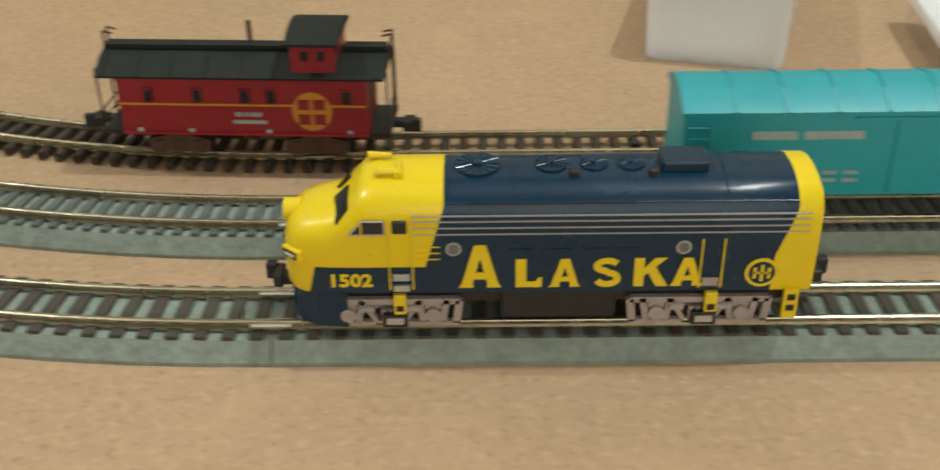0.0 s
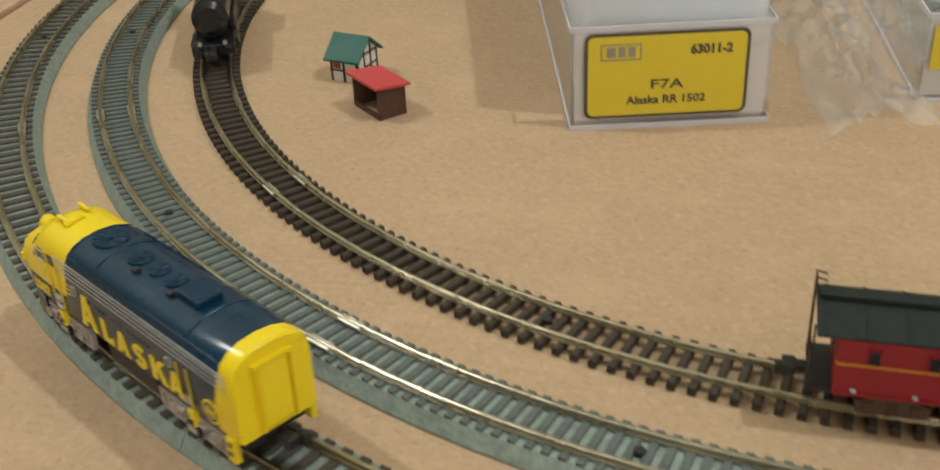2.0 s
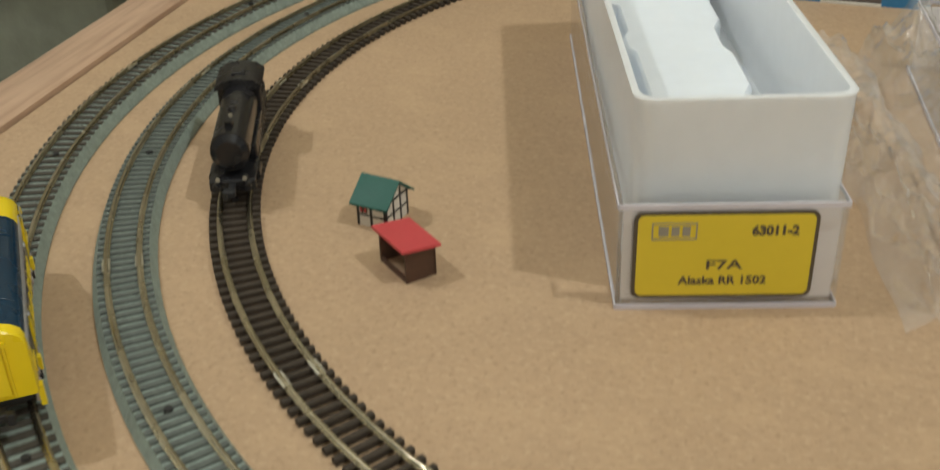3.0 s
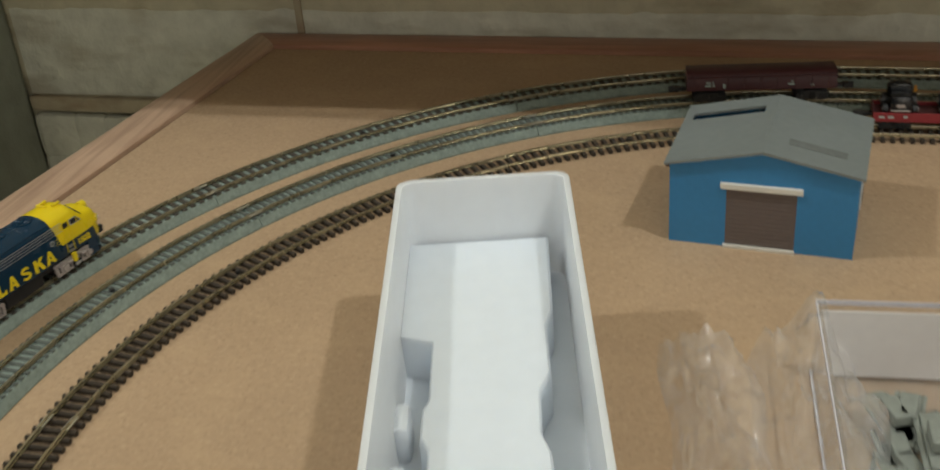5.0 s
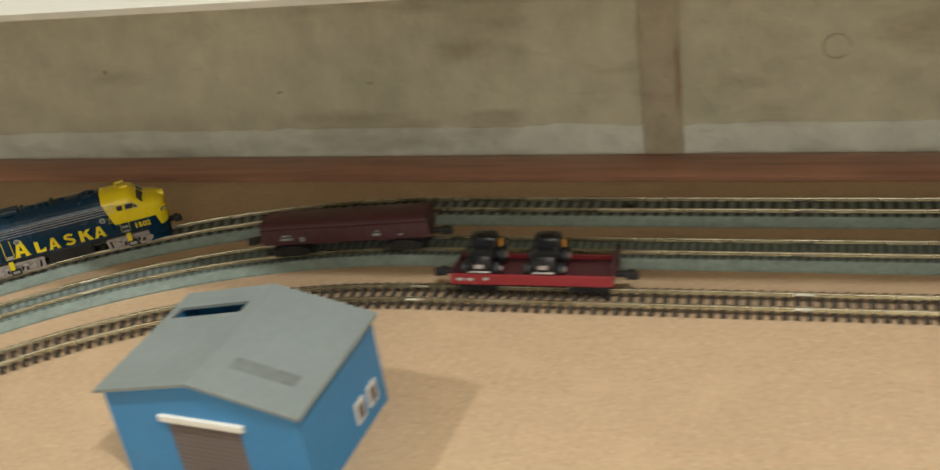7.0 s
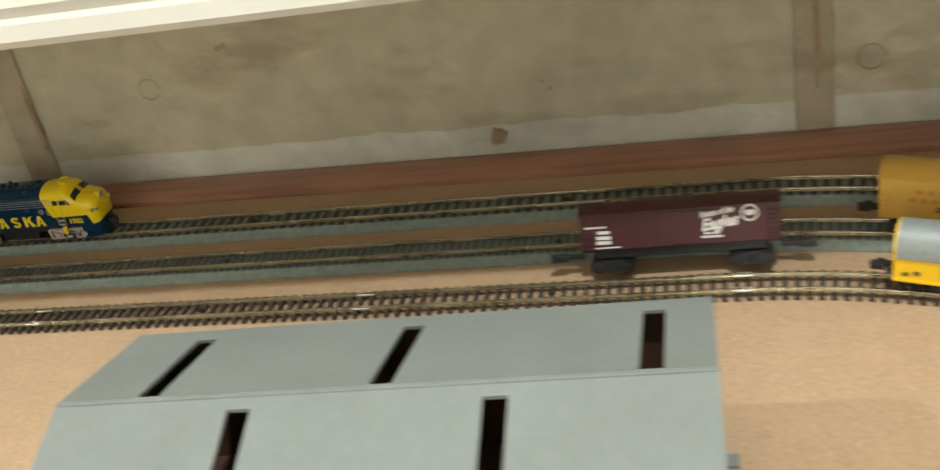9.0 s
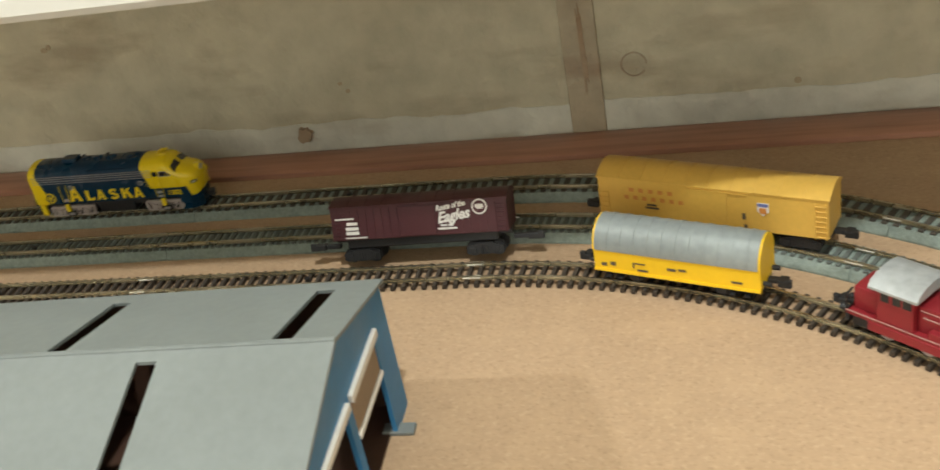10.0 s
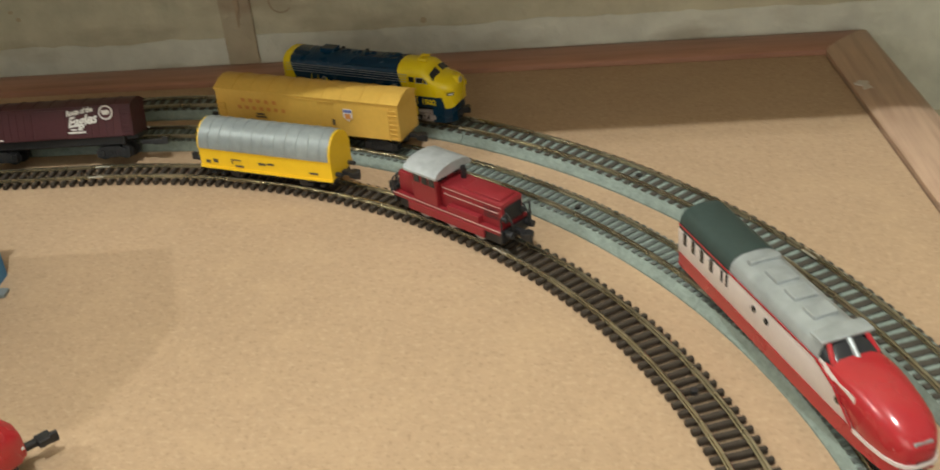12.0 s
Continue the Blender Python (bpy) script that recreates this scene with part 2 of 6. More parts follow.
# ---- mesh helpers ----
def mesh_of(name, bm, *mats):
    me = bpy.data.meshes.new(name)
    bmesh.ops.recalc_face_normals(bm, faces=bm.faces[:])
    bm.to_mesh(me)
    bm.free()
    for m in mats:
        me.materials.append(m)
    return me


def part(name, bm, mat, parent=None, label="", at=None, smooth=False):
    """Link a bmesh as one mesh object, under a thing or a part."""
    me = mesh_of(name, bm, *(mat if isinstance(mat, tuple) else (mat,)))
    if smooth:
        me.shade_smooth()
        me.set_sharp_from_angle(angle=radians(38))
    ob = new(name, me)
    if parent is not None:
        ob.parent = parent
    if at is not None:
        ob.matrix_basis = at
    return tagged(ob, label)


def thing(name, label, category, at=None, group="", kind=""):
    ob = new(name)
    ob.empty_display_size = 0.01
    if at is not None:
        ob.matrix_basis = at
    return tagged(ob, label, category, group, kind)


def box(x0, x1, y0, y1, z0, z1, bevel=0.0, bm=None):
    bm = bm or bmesh.new()
    made = bmesh.ops.create_cube(bm, size=1.0)["verts"]
    for v in made:
        v.co = Vector(((x0 + x1) / 2 + v.co.x * (x1 - x0), (y0 + y1) / 2 + v.co.y * (y1 - y0), (z0 + z1) / 2 + v.co.z * (z1 - z0)))
    if bevel:
        edges = list({e for v in made for e in v.link_edges})
        bmesh.ops.bevel(bm, geom=edges, offset=bevel, segments=2, profile=0.5, affect="EDGES")
    return bm


def rod(a, b, r, n=10, r2=None, bm=None):
    """A round bar from a to b."""
    bm = bm or bmesh.new()
    a, b = Vector(a), Vector(b)
    m = Matrix.Translation((a + b) / 2) @ (b - a).to_track_quat("Z", "Y").to_matrix().to_4x4()
    bmesh.ops.create_cone(bm, cap_ends=True, segments=n, radius1=r, radius2=r if r2 is None else r2, depth=(b - a).length, matrix=m)
    return bm


def prism(profile, x0, x1, axis="x", bm=None):
    """A closed outline in (y, z), (x, z) or (x, y), swept straight from x0 to x1 along the axis."""
    bm = bm or bmesh.new()
    put = {"x": lambda u, p: (u, p[0], p[1]), "y": lambda u, p: (p[0], u, p[1]), "z": lambda u, p: (p[0], p[1], u)}[axis]
    a = [bm.verts.new(put(x0, p)) for p in profile]
    b = [bm.verts.new(put(x1, p)) for p in profile]
    k = len(profile)
    bm.faces.new(a)
    bm.faces.new(b[::-1])
    for i in range(k):
        bm.faces.new((a[i], b[i], b[(i + 1) % k], a[(i + 1) % k]))
    return bm


def loft(rings, close=True, bm=None):
    """Skin rings of equally many points; cap both ends."""
    bm = bm or bmesh.new()
    vs = [[bm.verts.new(p) for p in r] for r in rings]
    k = len(vs[0])
    for a, b in zip(vs, vs[1:]):
        for i in range(k if close else k - 1):
            bm.faces.new((a[i], a[(i + 1) % k], b[(i + 1) % k], b[i]))
    if close:
        bm.faces.new(vs[0][::-1])
        bm.faces.new(vs[-1])
    return bm


def words(text, size, mat, parent, at, stretch=1.0, name="lettering", depth=0.00006, align="LEFT", shear=0.0, bold=0.0):
    """Lettering in the built-in font, as a thin raised print."""
    cu = bpy.data.curves.new(name, "FONT")
    cu.body, cu.size, cu.extrude, cu.align_x, cu.shear, cu.offset = text, size, depth, align, shear, bold
    cu.resolution_u = 3
    cu.materials.append(mat)
    ob = new(name, cu)
    ob.parent = parent
    ob.matrix_basis = at @ Matrix.Diagonal((stretch, 1, 1, 1))
    return ob


# ---- the three ovals ----
STRAIGHT = 0.3320
OVALS = {"inner": (0.1946, 0.0029), "middle": (0.2200, 0.0047), "outer": (0.2452, 0.0048)}

SECTIONS = {"inner": 4, "middle": 6, "outer": 6}  # lengths of track to a half circle


def on_track(oval, s, up=0.0, side=0.0):
    """The pose of a thing on an oval's rails, s metres along from the front left bend, running clockwise."""
    r, z = OVALS[oval]
    if s < 0:
        x, y, a = -s, -r, math.pi
    elif s < math.pi * r:
        f = s / r
        x, y, a = -r * math.sin(f), -r * math.cos(f), math.pi - f
    elif s < math.pi * r + STRAIGHT:
        x, y, a = s - math.pi * r, r, 0.0
    else:
        f = (s - math.pi * r - STRAIGHT) / r
        x, y, a = STRAIGHT + r * math.sin(f), r * math.cos(f), -f
    return Matrix.Translation((x, y, z + up)) @ Matrix.Rotation(a, 4, "Z") @ Matrix.Translation((0, side, 0))


# ---- the board, its frame, the wall and the shelf ----
Y0, BEND = -0.46, 0.11
INNER = [(-0.2490, 0.2705), (0.5800, 0.2655), (0.5895, BEND), (0.5900, Y0), (-0.2620, Y0), (-0.2675, BEND)]
OUTER = [(-0.2665, 0.2897), (0.6000, 0.2863), (0.6105, BEND), (0.6110, Y0 - 0.024), (-0.2870, Y0 - 0.024), (-0.2900, BEND)]
board = part("board", prism(INNER, -0.012, 0.0, "z"), M_BOARD)
tagged(board, "tan pressed chip board table top of the layout", "table top", kind="structure")


def frame_bar(name, k, mat):
    """One mitred side of the frame between two corners, a little above the board with a shadow gap inside."""
    prof = [(0.03, -0.02), (0.03, 0.0016), (0.08, 0.0024), (0.30, 0.0028), (0.62, 0.0026), (0.86, 0.0018), (0.97, 0.0008), (1.0, 0.0), (1.0, -0.02)]
    rings = []
    for i in (k, (k + 1) % 6):
        a, b = Vector((*INNER[i], 0)), Vector((*OUTER[i], 0))
        rings.append([tuple(a.lerp(b, v) + Vector((0, 0, z))) for v, z in prof])
    ob = part(name, loft(rings), mat, smooth=True)
    return tagged(ob, "brown varnished wooden edge moulding round the board", "frame", kind="structure")


frame_sides = {}
for k, (side, wood_) in enumerate((("trim_back", M_WOODX_SHADED), ("trim_right", M_WOODY_LIT), ("trim_right_front", M_WOODY_LIT), ("trim_front", M_WOODX_SHADED), ("trim_left_front", M_WOODY_LIT), ("trim_left", M_WOODY_LIT))):
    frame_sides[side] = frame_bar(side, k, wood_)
part("paint_chip", prism([(0.5828, 0.2325), (0.5850, 0.2350), (0.5880, 0.2338), (0.5872, 0.2310), (0.5882, 0.2285), (0.5848, 0.2278), (0.5852, 0.2305)], 0.0024, 0.00285, "z"), material("chip_white", (0.62, 0.55, 0.47), 0.6, 0, 0.1, 400, 0.1), frame_sides["trim_right"], "chipped pale paint mark")

WALL_TURN = Matrix.Translation((-0.26, 0.2897, 0)) @ Matrix.Rotation(radians(-0.23), 4, "Z") @ Matrix.Translation((0.26, -0.2925, 0))
wall = part("wall_north", box(-1.2, 1.6, 0.2925, 0.36, -0.75, 0.9), M_WALL)
wall.matrix_basis = WALL_TURN
tagged(wall, "stained bare concrete wall behind the table", "wall", kind="structure")
plinth = bmesh.new()
edge = [(-0.402 + i * 0.0045, 0.0122 + 0.0016 * noise.noise((i * 0.13, 2.0, 0)) + 0.0012 * noise.noise((i * 0.55, 5.0, 0))) for i in range(290)]
for (xa, ha), (xb, hb) in zip(edge, edge[1:]):
    prism([(xa, -0.034), (xb, -0.034), (xb, hb), (xa, ha)], 0.2921, 0.2925, "y", bm=plinth)
bmesh.ops.remove_doubles(plinth, verts=plinth.verts[:], dist=1e-6)
plinth = part("plinth", plinth, M_PLINTH, wall)
plinth.name = "plinth_strip"
for x, w in ((-0.2440, 0.0035), (0.0572, 0.0135), (0.3528, 0.0125)):
    pil = box(x, x + w, 0.2908, 0.2925, -0.02, 0.20, 0.0004)
    part("pilaster", pil, M_PILASTER, wall)
for x, z, rad in ((0.1207, 0.0388, 0.0042), (0.3770, 0.0255, 0.0044)):
    ring = bmesh.new()
    for i in range(18):
        a, b = math.tau * i / 20, math.tau * (i + 1) / 20
        rod((x + rad * math.cos(a), 0.2923, z + rad * math.sin(a)), (x + rad * math.cos(b), 0.2923, z + rad * math.sin(b)), 0.00032, 5, bm=ring)
    part("tie_mark", ring, M_PILASTER, wall)
for x, z, w, h in ((0.2500, 0.0085, 0.0042, 0.0040), (0.0697, 0.030, 0.0012, 0.020), (0.3600, 0.034, 0.0012, 0.022)):
    blot = rod((0, 0.2900, 0), (0, 0.29262, 0), 1.0, 14)
    for v in blot.verts:
        k = 0.75 + 0.5 * noise.noise((v.co.x * 3 + x * 50, v.co.z * 3, 1.0))
        v.co.x, v.co.z = v.co.x * w * k, v.co.z * h * k
    part("rust_blot", blot, M_RUST, wall, at=Matrix.Translation((x, 0.0002, z)))
rng_wall = random.Random(9)
footing = bmesh.new()
for x in (-0.402, 0.590):
    while x < (-0.27 if x < 0 else 0.76):
        w, z = rng_wall.uniform(0.016, 0.030), -0.044
        while z > -0.20:
            h = rng_wall.uniform(0.018, 0.034)
            box(x, x + w + 0.003, 0.2872 - rng_wall.uniform(0.0, 0.003), 0.2924, z - h - 0.002, z, 0.0040, bm=footing)
            z -= h
        x += w
part("footing_stones", footing, M_PLINTH, wall, "rough pale footing stones", smooth=True)
part("footing_ledge", box(-0.402, -0.262, 0.2880, 0.2924, -0.0425, -0.0345, 0.0012), M_PILASTER, wall)
M_PIT = material("pit_brown", (0.40, 0.32, 0.21), 0.95, 0, 0.2, 60, 0)
for i in range(14):
    x, z = rng_wall.uniform(-0.24, 0.60), rng_wall.uniform(0.010, 0.090)
    w, h = rng_wall.uniform(0.0008, 0.0026), rng_wall.uniform(0.0005, 0.0013)
    part("pit", rod((x, 0.2920, z), (x, 0.29262, z), 1.0, 9), M_PIT, wall, at=Matrix.Translation((x, 0, z)) @ Matrix.Diagonal((w, 1, h, 1)) @ Matrix.Translation((-x, 0, -z)))
floor = part("floor", box(-1.4, 1.8, -1.6, 0.36, -0.80, -0.75), M_WALL)
tagged(floor, "dim bare concrete floor under the table", "floor", kind="structure")
# Unseen walls and ceiling, added to close the room and bounce light onto the table.
for nm, b in (("wall_south", (-1.4, 1.8, -1.66, -1.6, -0.8, 1.5)), ("wall_west", (-1.26, -1.2, -1.6, 0.36, -0.8, 1.5)), ("wall_east", (1.6, 1.66, -1.6, 0.36, -0.8, 1.5))):
    tagged(part(nm, box(*b), M_ROOM), "plain pale wall out of view, added to bounce light", "wall", kind="structure")
tagged(part("ceiling", box(-1.4, 1.8, -1.66, 0.36, 1.5, 1.56), M_SHELF), "plain pale ceiling out of view, added to bounce light", "ceiling", kind="structure")

pillar = part("pillar", box(-0.62, -0.402, 0.232, 0.2925, -0.75, 0.030, 0.006), material("pillar_grey_green", (0.30, 0.32, 0.27), 0.85, 0, 0.2, 60, 0.4, 0.2, 9), wall)
part("pillar_cap", box(-0.62, -0.408, 0.236, 0.2925, 0.0305, 0.45, 0.006), M_PILASTER, wall)

shelf = thing("wall_shelf", "white painted wall shelf with a moulded front edge", "shelf", pose(0.15, 0.0012, 0, 0, 0, 0.6))
SY, SZ = 0.166, 0.1015
part("shelf_board", box(-0.95, 0.95, SY + 0.006, 0.2925, SZ + 0.0005, SZ + 0.012, 0.001), M_SHELF, shelf)
part("shelf_edge", prism([(SY + 0.006, SZ - 0.0), (SY + 0.001, SZ), (SY, SZ + 0.002), (SY + 0.001, SZ + 0.006), (SY + 0.003, SZ + 0.007), (SY + 0.002, SZ + 0.010), (SY + 0.004, SZ + 0.014), (SY + 0.006, SZ + 0.0145)], -0.95, 0.95), M_SHELF, shelf, smooth=True)


# ---- track sections ----
def bent(r, arc, u, v, z):
    """A point u along and v outward of a section: straight when r is None."""
    if r is None:
        return (u, v, z)
    a = u / r
    return ((r + v) * math.sin(a), (r + v) * math.cos(a) - r, z)


def swept(profile, r, length, steps):
    return loft([[bent(r, 0, length * i / steps, v, z) for v, z in profile] for i in range(steps + 1)])


TIE_BED = mesh_of("tie", box(-0.00085, 0.00085, -0.0058, 0.0058, -0.0019, -0.0011), M_TIE)
TIE_MID = mesh_of("tie", box(-0.00065, 0.00065, -0.0058, 0.0058, -0.0019, -0.0011), M_TIE_MID)
TIE_LOOSE = mesh_of("tie", loft([[(x, y, z) for x, z in ((-0.0007, -0.0026), (-0.0007, -0.0015), (-0.0005, -0.0012), (0.0005, -0.0012), (0.0007, -0.0015), (0.0007, -0.0026))] for y in (-0.0062, 0.0062)]), M_TIE_IN)


def track_section(oval, curved):
    """One length of track: rails on ties, on a grey bed for the two outer ovals."""
    r0, top = OVALS[oval]
    r = r0 if curved else None
    length = r0 * math.pi / SECTIONS[oval] if curved else STRAIGHT / 3
    steps = 14 if curved else 1
    bedded = oval != "inner"
    sec = thing("track_section", "brass-railed model track on " + ("a moulded grey ballast bed" if bedded else "dark ties laid loose on the board"), "railway track", group=oval + " oval track")
    if bedded:
        w = 0.0072
        part("roadbed", swept([(-w, -top), (-w, -top + 0.0006), (-w + 0.0014, -0.0016), (w - 0.0014, -0.0016), (w, -top + 0.0006), (w, -top)], r, length - 0.0002, steps), M_BED, sec)
    rail = [(-0.0007, -0.0012), (-0.0007, -0.0009), (-0.00022, -0.0008), (-0.0004, -0.0004), (-0.0004, -0.0002), (-0.00035, -0.00008), (-0.00019, 0.0), (0.00019, 0.0), (0.00035, -0.00008), (0.0004, -0.0002), (0.0004, -0.0004), (0.00022, -0.0008), (0.0007, -0.0009), (0.0007, -0.0012)]
    for g in (-0.0036, 0.0036):
        part("rail", swept([(v + g, z) for v, z in rail], r, length, steps), M_RAIL if bedded else M_RAIL_IN, sec)
        jo = bmesh.new()
        for side in (-0.00062, 0.00062):
            rod(bent(r, 0, length - 0.0026, g + side, -0.00055), bent(r, 0, length + 0.0026, g + side, -0.00055), 0.00034, 6, bm=jo)
        part("rail_joiner", jo, M_JOINER, sec)
    pitch = {"outer": 0.0036, "middle": 0.00265, "inner": 0.00325}[oval]
    count = round(length / pitch)
    for i in range(count):
        u = (i + 0.5) * length / count
        t = new("tie", {"outer": TIE_BED, "middle": TIE_MID, "inner": TIE_LOOSE}[oval])
        t.parent = sec
        x, y, _ = bent(r, 0, u, 0, 0)
        t.matrix_basis = Matrix.Translation((x, y, 0)) @ Matrix.Rotation(-u / r if r else 0.0, 4, "Z")
    nub = rod((0, 0, -0.0016), (0, 0, -0.0006), 0.0009, 8)
    x, y, _ = bent(r, 0, length * 0.5 + pitch / 2, 0, 0)
    part("nail", nub, M_BLACK, sec, at=pose(x, y, 0))
    return sec, length


def section_poses(oval):
    r, z = OVALS[oval]
    st, cv = [], []
    for i in range(3):
        st.append(Matrix.Translation((i * STRAIGHT / 3, r, z)))
        st.append(Matrix.Translation((STRAIGHT - i * STRAIGHT / 3, -r, z)) @ Matrix.Rotation(math.pi, 4, "Z"))
    for i in range(SECTIONS[oval]):
        a = math.pi / SECTIONS[oval] * i
        cv.append(Matrix.Translation((STRAIGHT, 0, z)) @ Matrix.Rotation(-a, 4, "Z") @ Matrix.Translation((0, r, 0)))
        cv.append(Matrix.Translation((0, 0, z)) @ Matrix.Rotation(-a + math.pi, 4, "Z") @ Matrix.Translation((0, r, 0)))
    return st, cv


def lay_track(oval):
    st, cv = section_poses(oval)
    for curved, where in ((False, st), (True, cv)):
        sec, _ = track_section(oval, curved)
        sec.matrix_basis = where[0]
        for m in where[1:]:
            copy_thing(sec, m)


# ---- rolling stock ----
def coupler(parent, x, way, mat=M_BLACK, z=0.0045, long=0.0055):
    """A hooked model coupling at an end of a vehicle; way is +1 ahead, -1 behind."""
    bm = box(min(x, x + way * long * 0.7), max(x, x + way * long * 0.7), -0.0009, 0.0009, z - 0.0008, z + 0.0006, 0.0002)
    a, b = sorted((x + way * long * 0.55, x + way * long))
    box(a, b, -0.0021, 0.0013, z - 0.0010, z + 0.0009, 0.0003, bm=bm)
    a, b = sorted((x + way * long * 0.9, x + way * (long + 0.0012)))
    box(a, b, -0.0021, -0.0008, z - 0.0010, z + 0.0014, 0.0002, bm=bm)
    return part("coupler", bm, mat, parent)


def wheelset(parent, x, r=0.0021, mat=M_BLACK):
    bm = rod((x, -0.0040, r), (x, 0.0040, r), 0.0005, 8)
    for y in (-0.0036, 0.0036):
        s = 1 if y > 0 else -1
        rod((x, y - 0.0005, r), (x, y + 0.0005, r), r, 18, bm=bm)
        rod((x, y - s * 0.0008, r), (x, y - s * 0.0005, r), r + 0.0004, 18, bm=bm)
    return part("wheelset", bm, mat, parent, smooth=True)


def bogie(parent, x, base=0.0080, mat=M_BLACK, y=0.0050, name="bogie"):
    """A four-wheel truck: side frames with axle boxes, springs and a bolster."""
    bm = box(x - base * 0.34, x + base * 0.34, -y, y, 0.0028, 0.0042)
    for s in (-1, 1):
        outline = [(-0.78, 1.0), (-0.62, 0.5), (-0.40, 0.5), (-0.25, 0.75), (-0.12, 0.55), (0.12, 0.55), (0.25, 0.75), (0.40, 0.5), (0.62, 0.5), (0.78, 1.0), (0.78, 3.0), (0.55, 3.5), (0.25, 4.1), (-0.25, 4.1), (-0.55, 3.5), (-0.78, 3.0)]
        prism([(x + u * base, 0.001 * w) for u, w in outline], s * y - 0.0004, s * y + 0.0004, "y", bm=bm)
        for u in (-0.5, 0.5):
            box(x + u * base - 0.0009, x + u * base + 0.0009, s * (y + 0.0004) - 0.0004, s * (y + 0.0004) + 0.0004, 0.0013, 0.0030, 0.0002, bm=bm)
        for u in (-0.0008, 0.0, 0.0008):
            rod((x + u, s * (y + 0.0003), 0.0011), (x + u, s * (y + 0.0003), 0.0032), 0.0003, 6, bm=bm)
    ob = part(name, bm, mat, parent)
    for u in (-0.5, 0.5):
        wheelset(ob, x + u * base)
    return ob


def bars(parent, x, z, y, way, rows_, mat, thick=0.00005, name="printing"):
    """Unreadable small print: rows of short bars on a side. way: -1 for the side that faces -y."""
    for dx, dz, w, h in rows_:
        part(name, box(x + dx, x + dx + w, y - thick, y + thick, z + dz, z + dz + h), mat, parent)


def ladder(parent, x, y, z0, z1, w, mat, rungs=4, name="ladder"):
    bm = bmesh.new()
    for i in range(rungs):
        z = z0 + (z1 - z0) * (i + 0.5) / rungs
        rod((x, y, z), (x + w, y, z), 0.00018, 6, bm=bm)
    for u in (0, w):
        rod((x + u, y, z0), (x + u, y, z1), 0.00016, 6, bm=bm)
    return part(name, bm, mat, parent)


def livery(name):
    """Yellow cab and tail over dark blue, parted by slanting lines, with a dark band below the cab."""
    m = material(name, (0.0022, 0.027, 0.060), 0.26, 0, 0.10, 700, 0.04, 0.4)
    n, l = m.node_tree.nodes, m.node_tree.links
    b = shader(m)
    base = b.inputs["Base Color"].links[0].from_socket
    tc = n.new("ShaderNodeTexCoord")
    sep = n.new("ShaderNodeSeparateXYZ")
    l.new(tc.outputs["Object"], sep.inputs[0])

    def calc(op, a, b_):
        k = n.new("ShaderNodeMath")
        k.operation = op
        for i, v in enumerate((a, b_)):
            if isinstance(v, (int, float)):
                k.inputs[i].default_value = v
            else:
                l.new(v, k.inputs[i])
        return k.outputs[0]

    x, z = sep.outputs["X"], sep.outputs["Z"]
    # cab: ahead of a line that leans forward with height below the eave
    low = calc("MINIMUM", z, 0.0185)
    cab = calc("GREATER_THAN", x, calc("ADD", 0.0130, calc("MULTIPLY", calc("SUBTRACT", low, 0.0185), -0.29)))
    above = calc("GREATER_THAN", z, 0.0101)
    nose = calc("GREATER_THAN", x, calc("ADD", 0.0292, calc("MULTIPLY", calc("SUBTRACT", 0.0101, z), 0.25)))
    front = calc("MULTIPLY", cab, calc("MAXIMUM", above, nose))
    mid = calc("MINIMUM", calc("MAXIMUM", z, 0.0112), 0.0180)
    tail = calc("LESS_THAN", x, calc("SUBTRACT", calc("MULTIPLY", calc("SUBTRACT", 0.0180, mid), 0.33), 0.0300))
    mask = calc("MINIMUM", calc("ADD", front, tail), 1.0)
    mix = n.new("ShaderNodeMix")
    mix.data_type = "RGBA"
    mix.inputs["B"].default_value = (0.80, 0.60, 0.012, 1)
    l.new(mask, mix.inputs["Factor"])
    l.new(base, mix.inputs["A"])
    l.new(mix.outputs["Result"], b.inputs["Base Color"])
    return m


M_LIVERY = livery("blue_yellow_livery")


def hull_ring(x, hw, z0, ze, zt, sq=0.55, dome=0.9):
    """A carbody cross-section: flat sides, rounded shoulders, arched roof."""
    pts = [(x, -hw * 0.96, z0), (x, -hw, z0 + 0.0006), (x, -hw, ze - 0.0022), (x, -hw * 0.985, ze - 0.0006)]
    for i in range(1, 8):
        a = math.pi * i / 8
        pts.append((x, -hw * 0.97 * math.copysign(abs(math.cos(a)) ** sq, math.cos(a)), ze + (zt - ze) * math.sin(a) ** dome))
    pts += [(x, hw * 0.985, ze - 0.0006), (x, hw, ze - 0.0022), (x, hw, z0 + 0.0006), (x, hw * 0.96, z0)]
    return pts


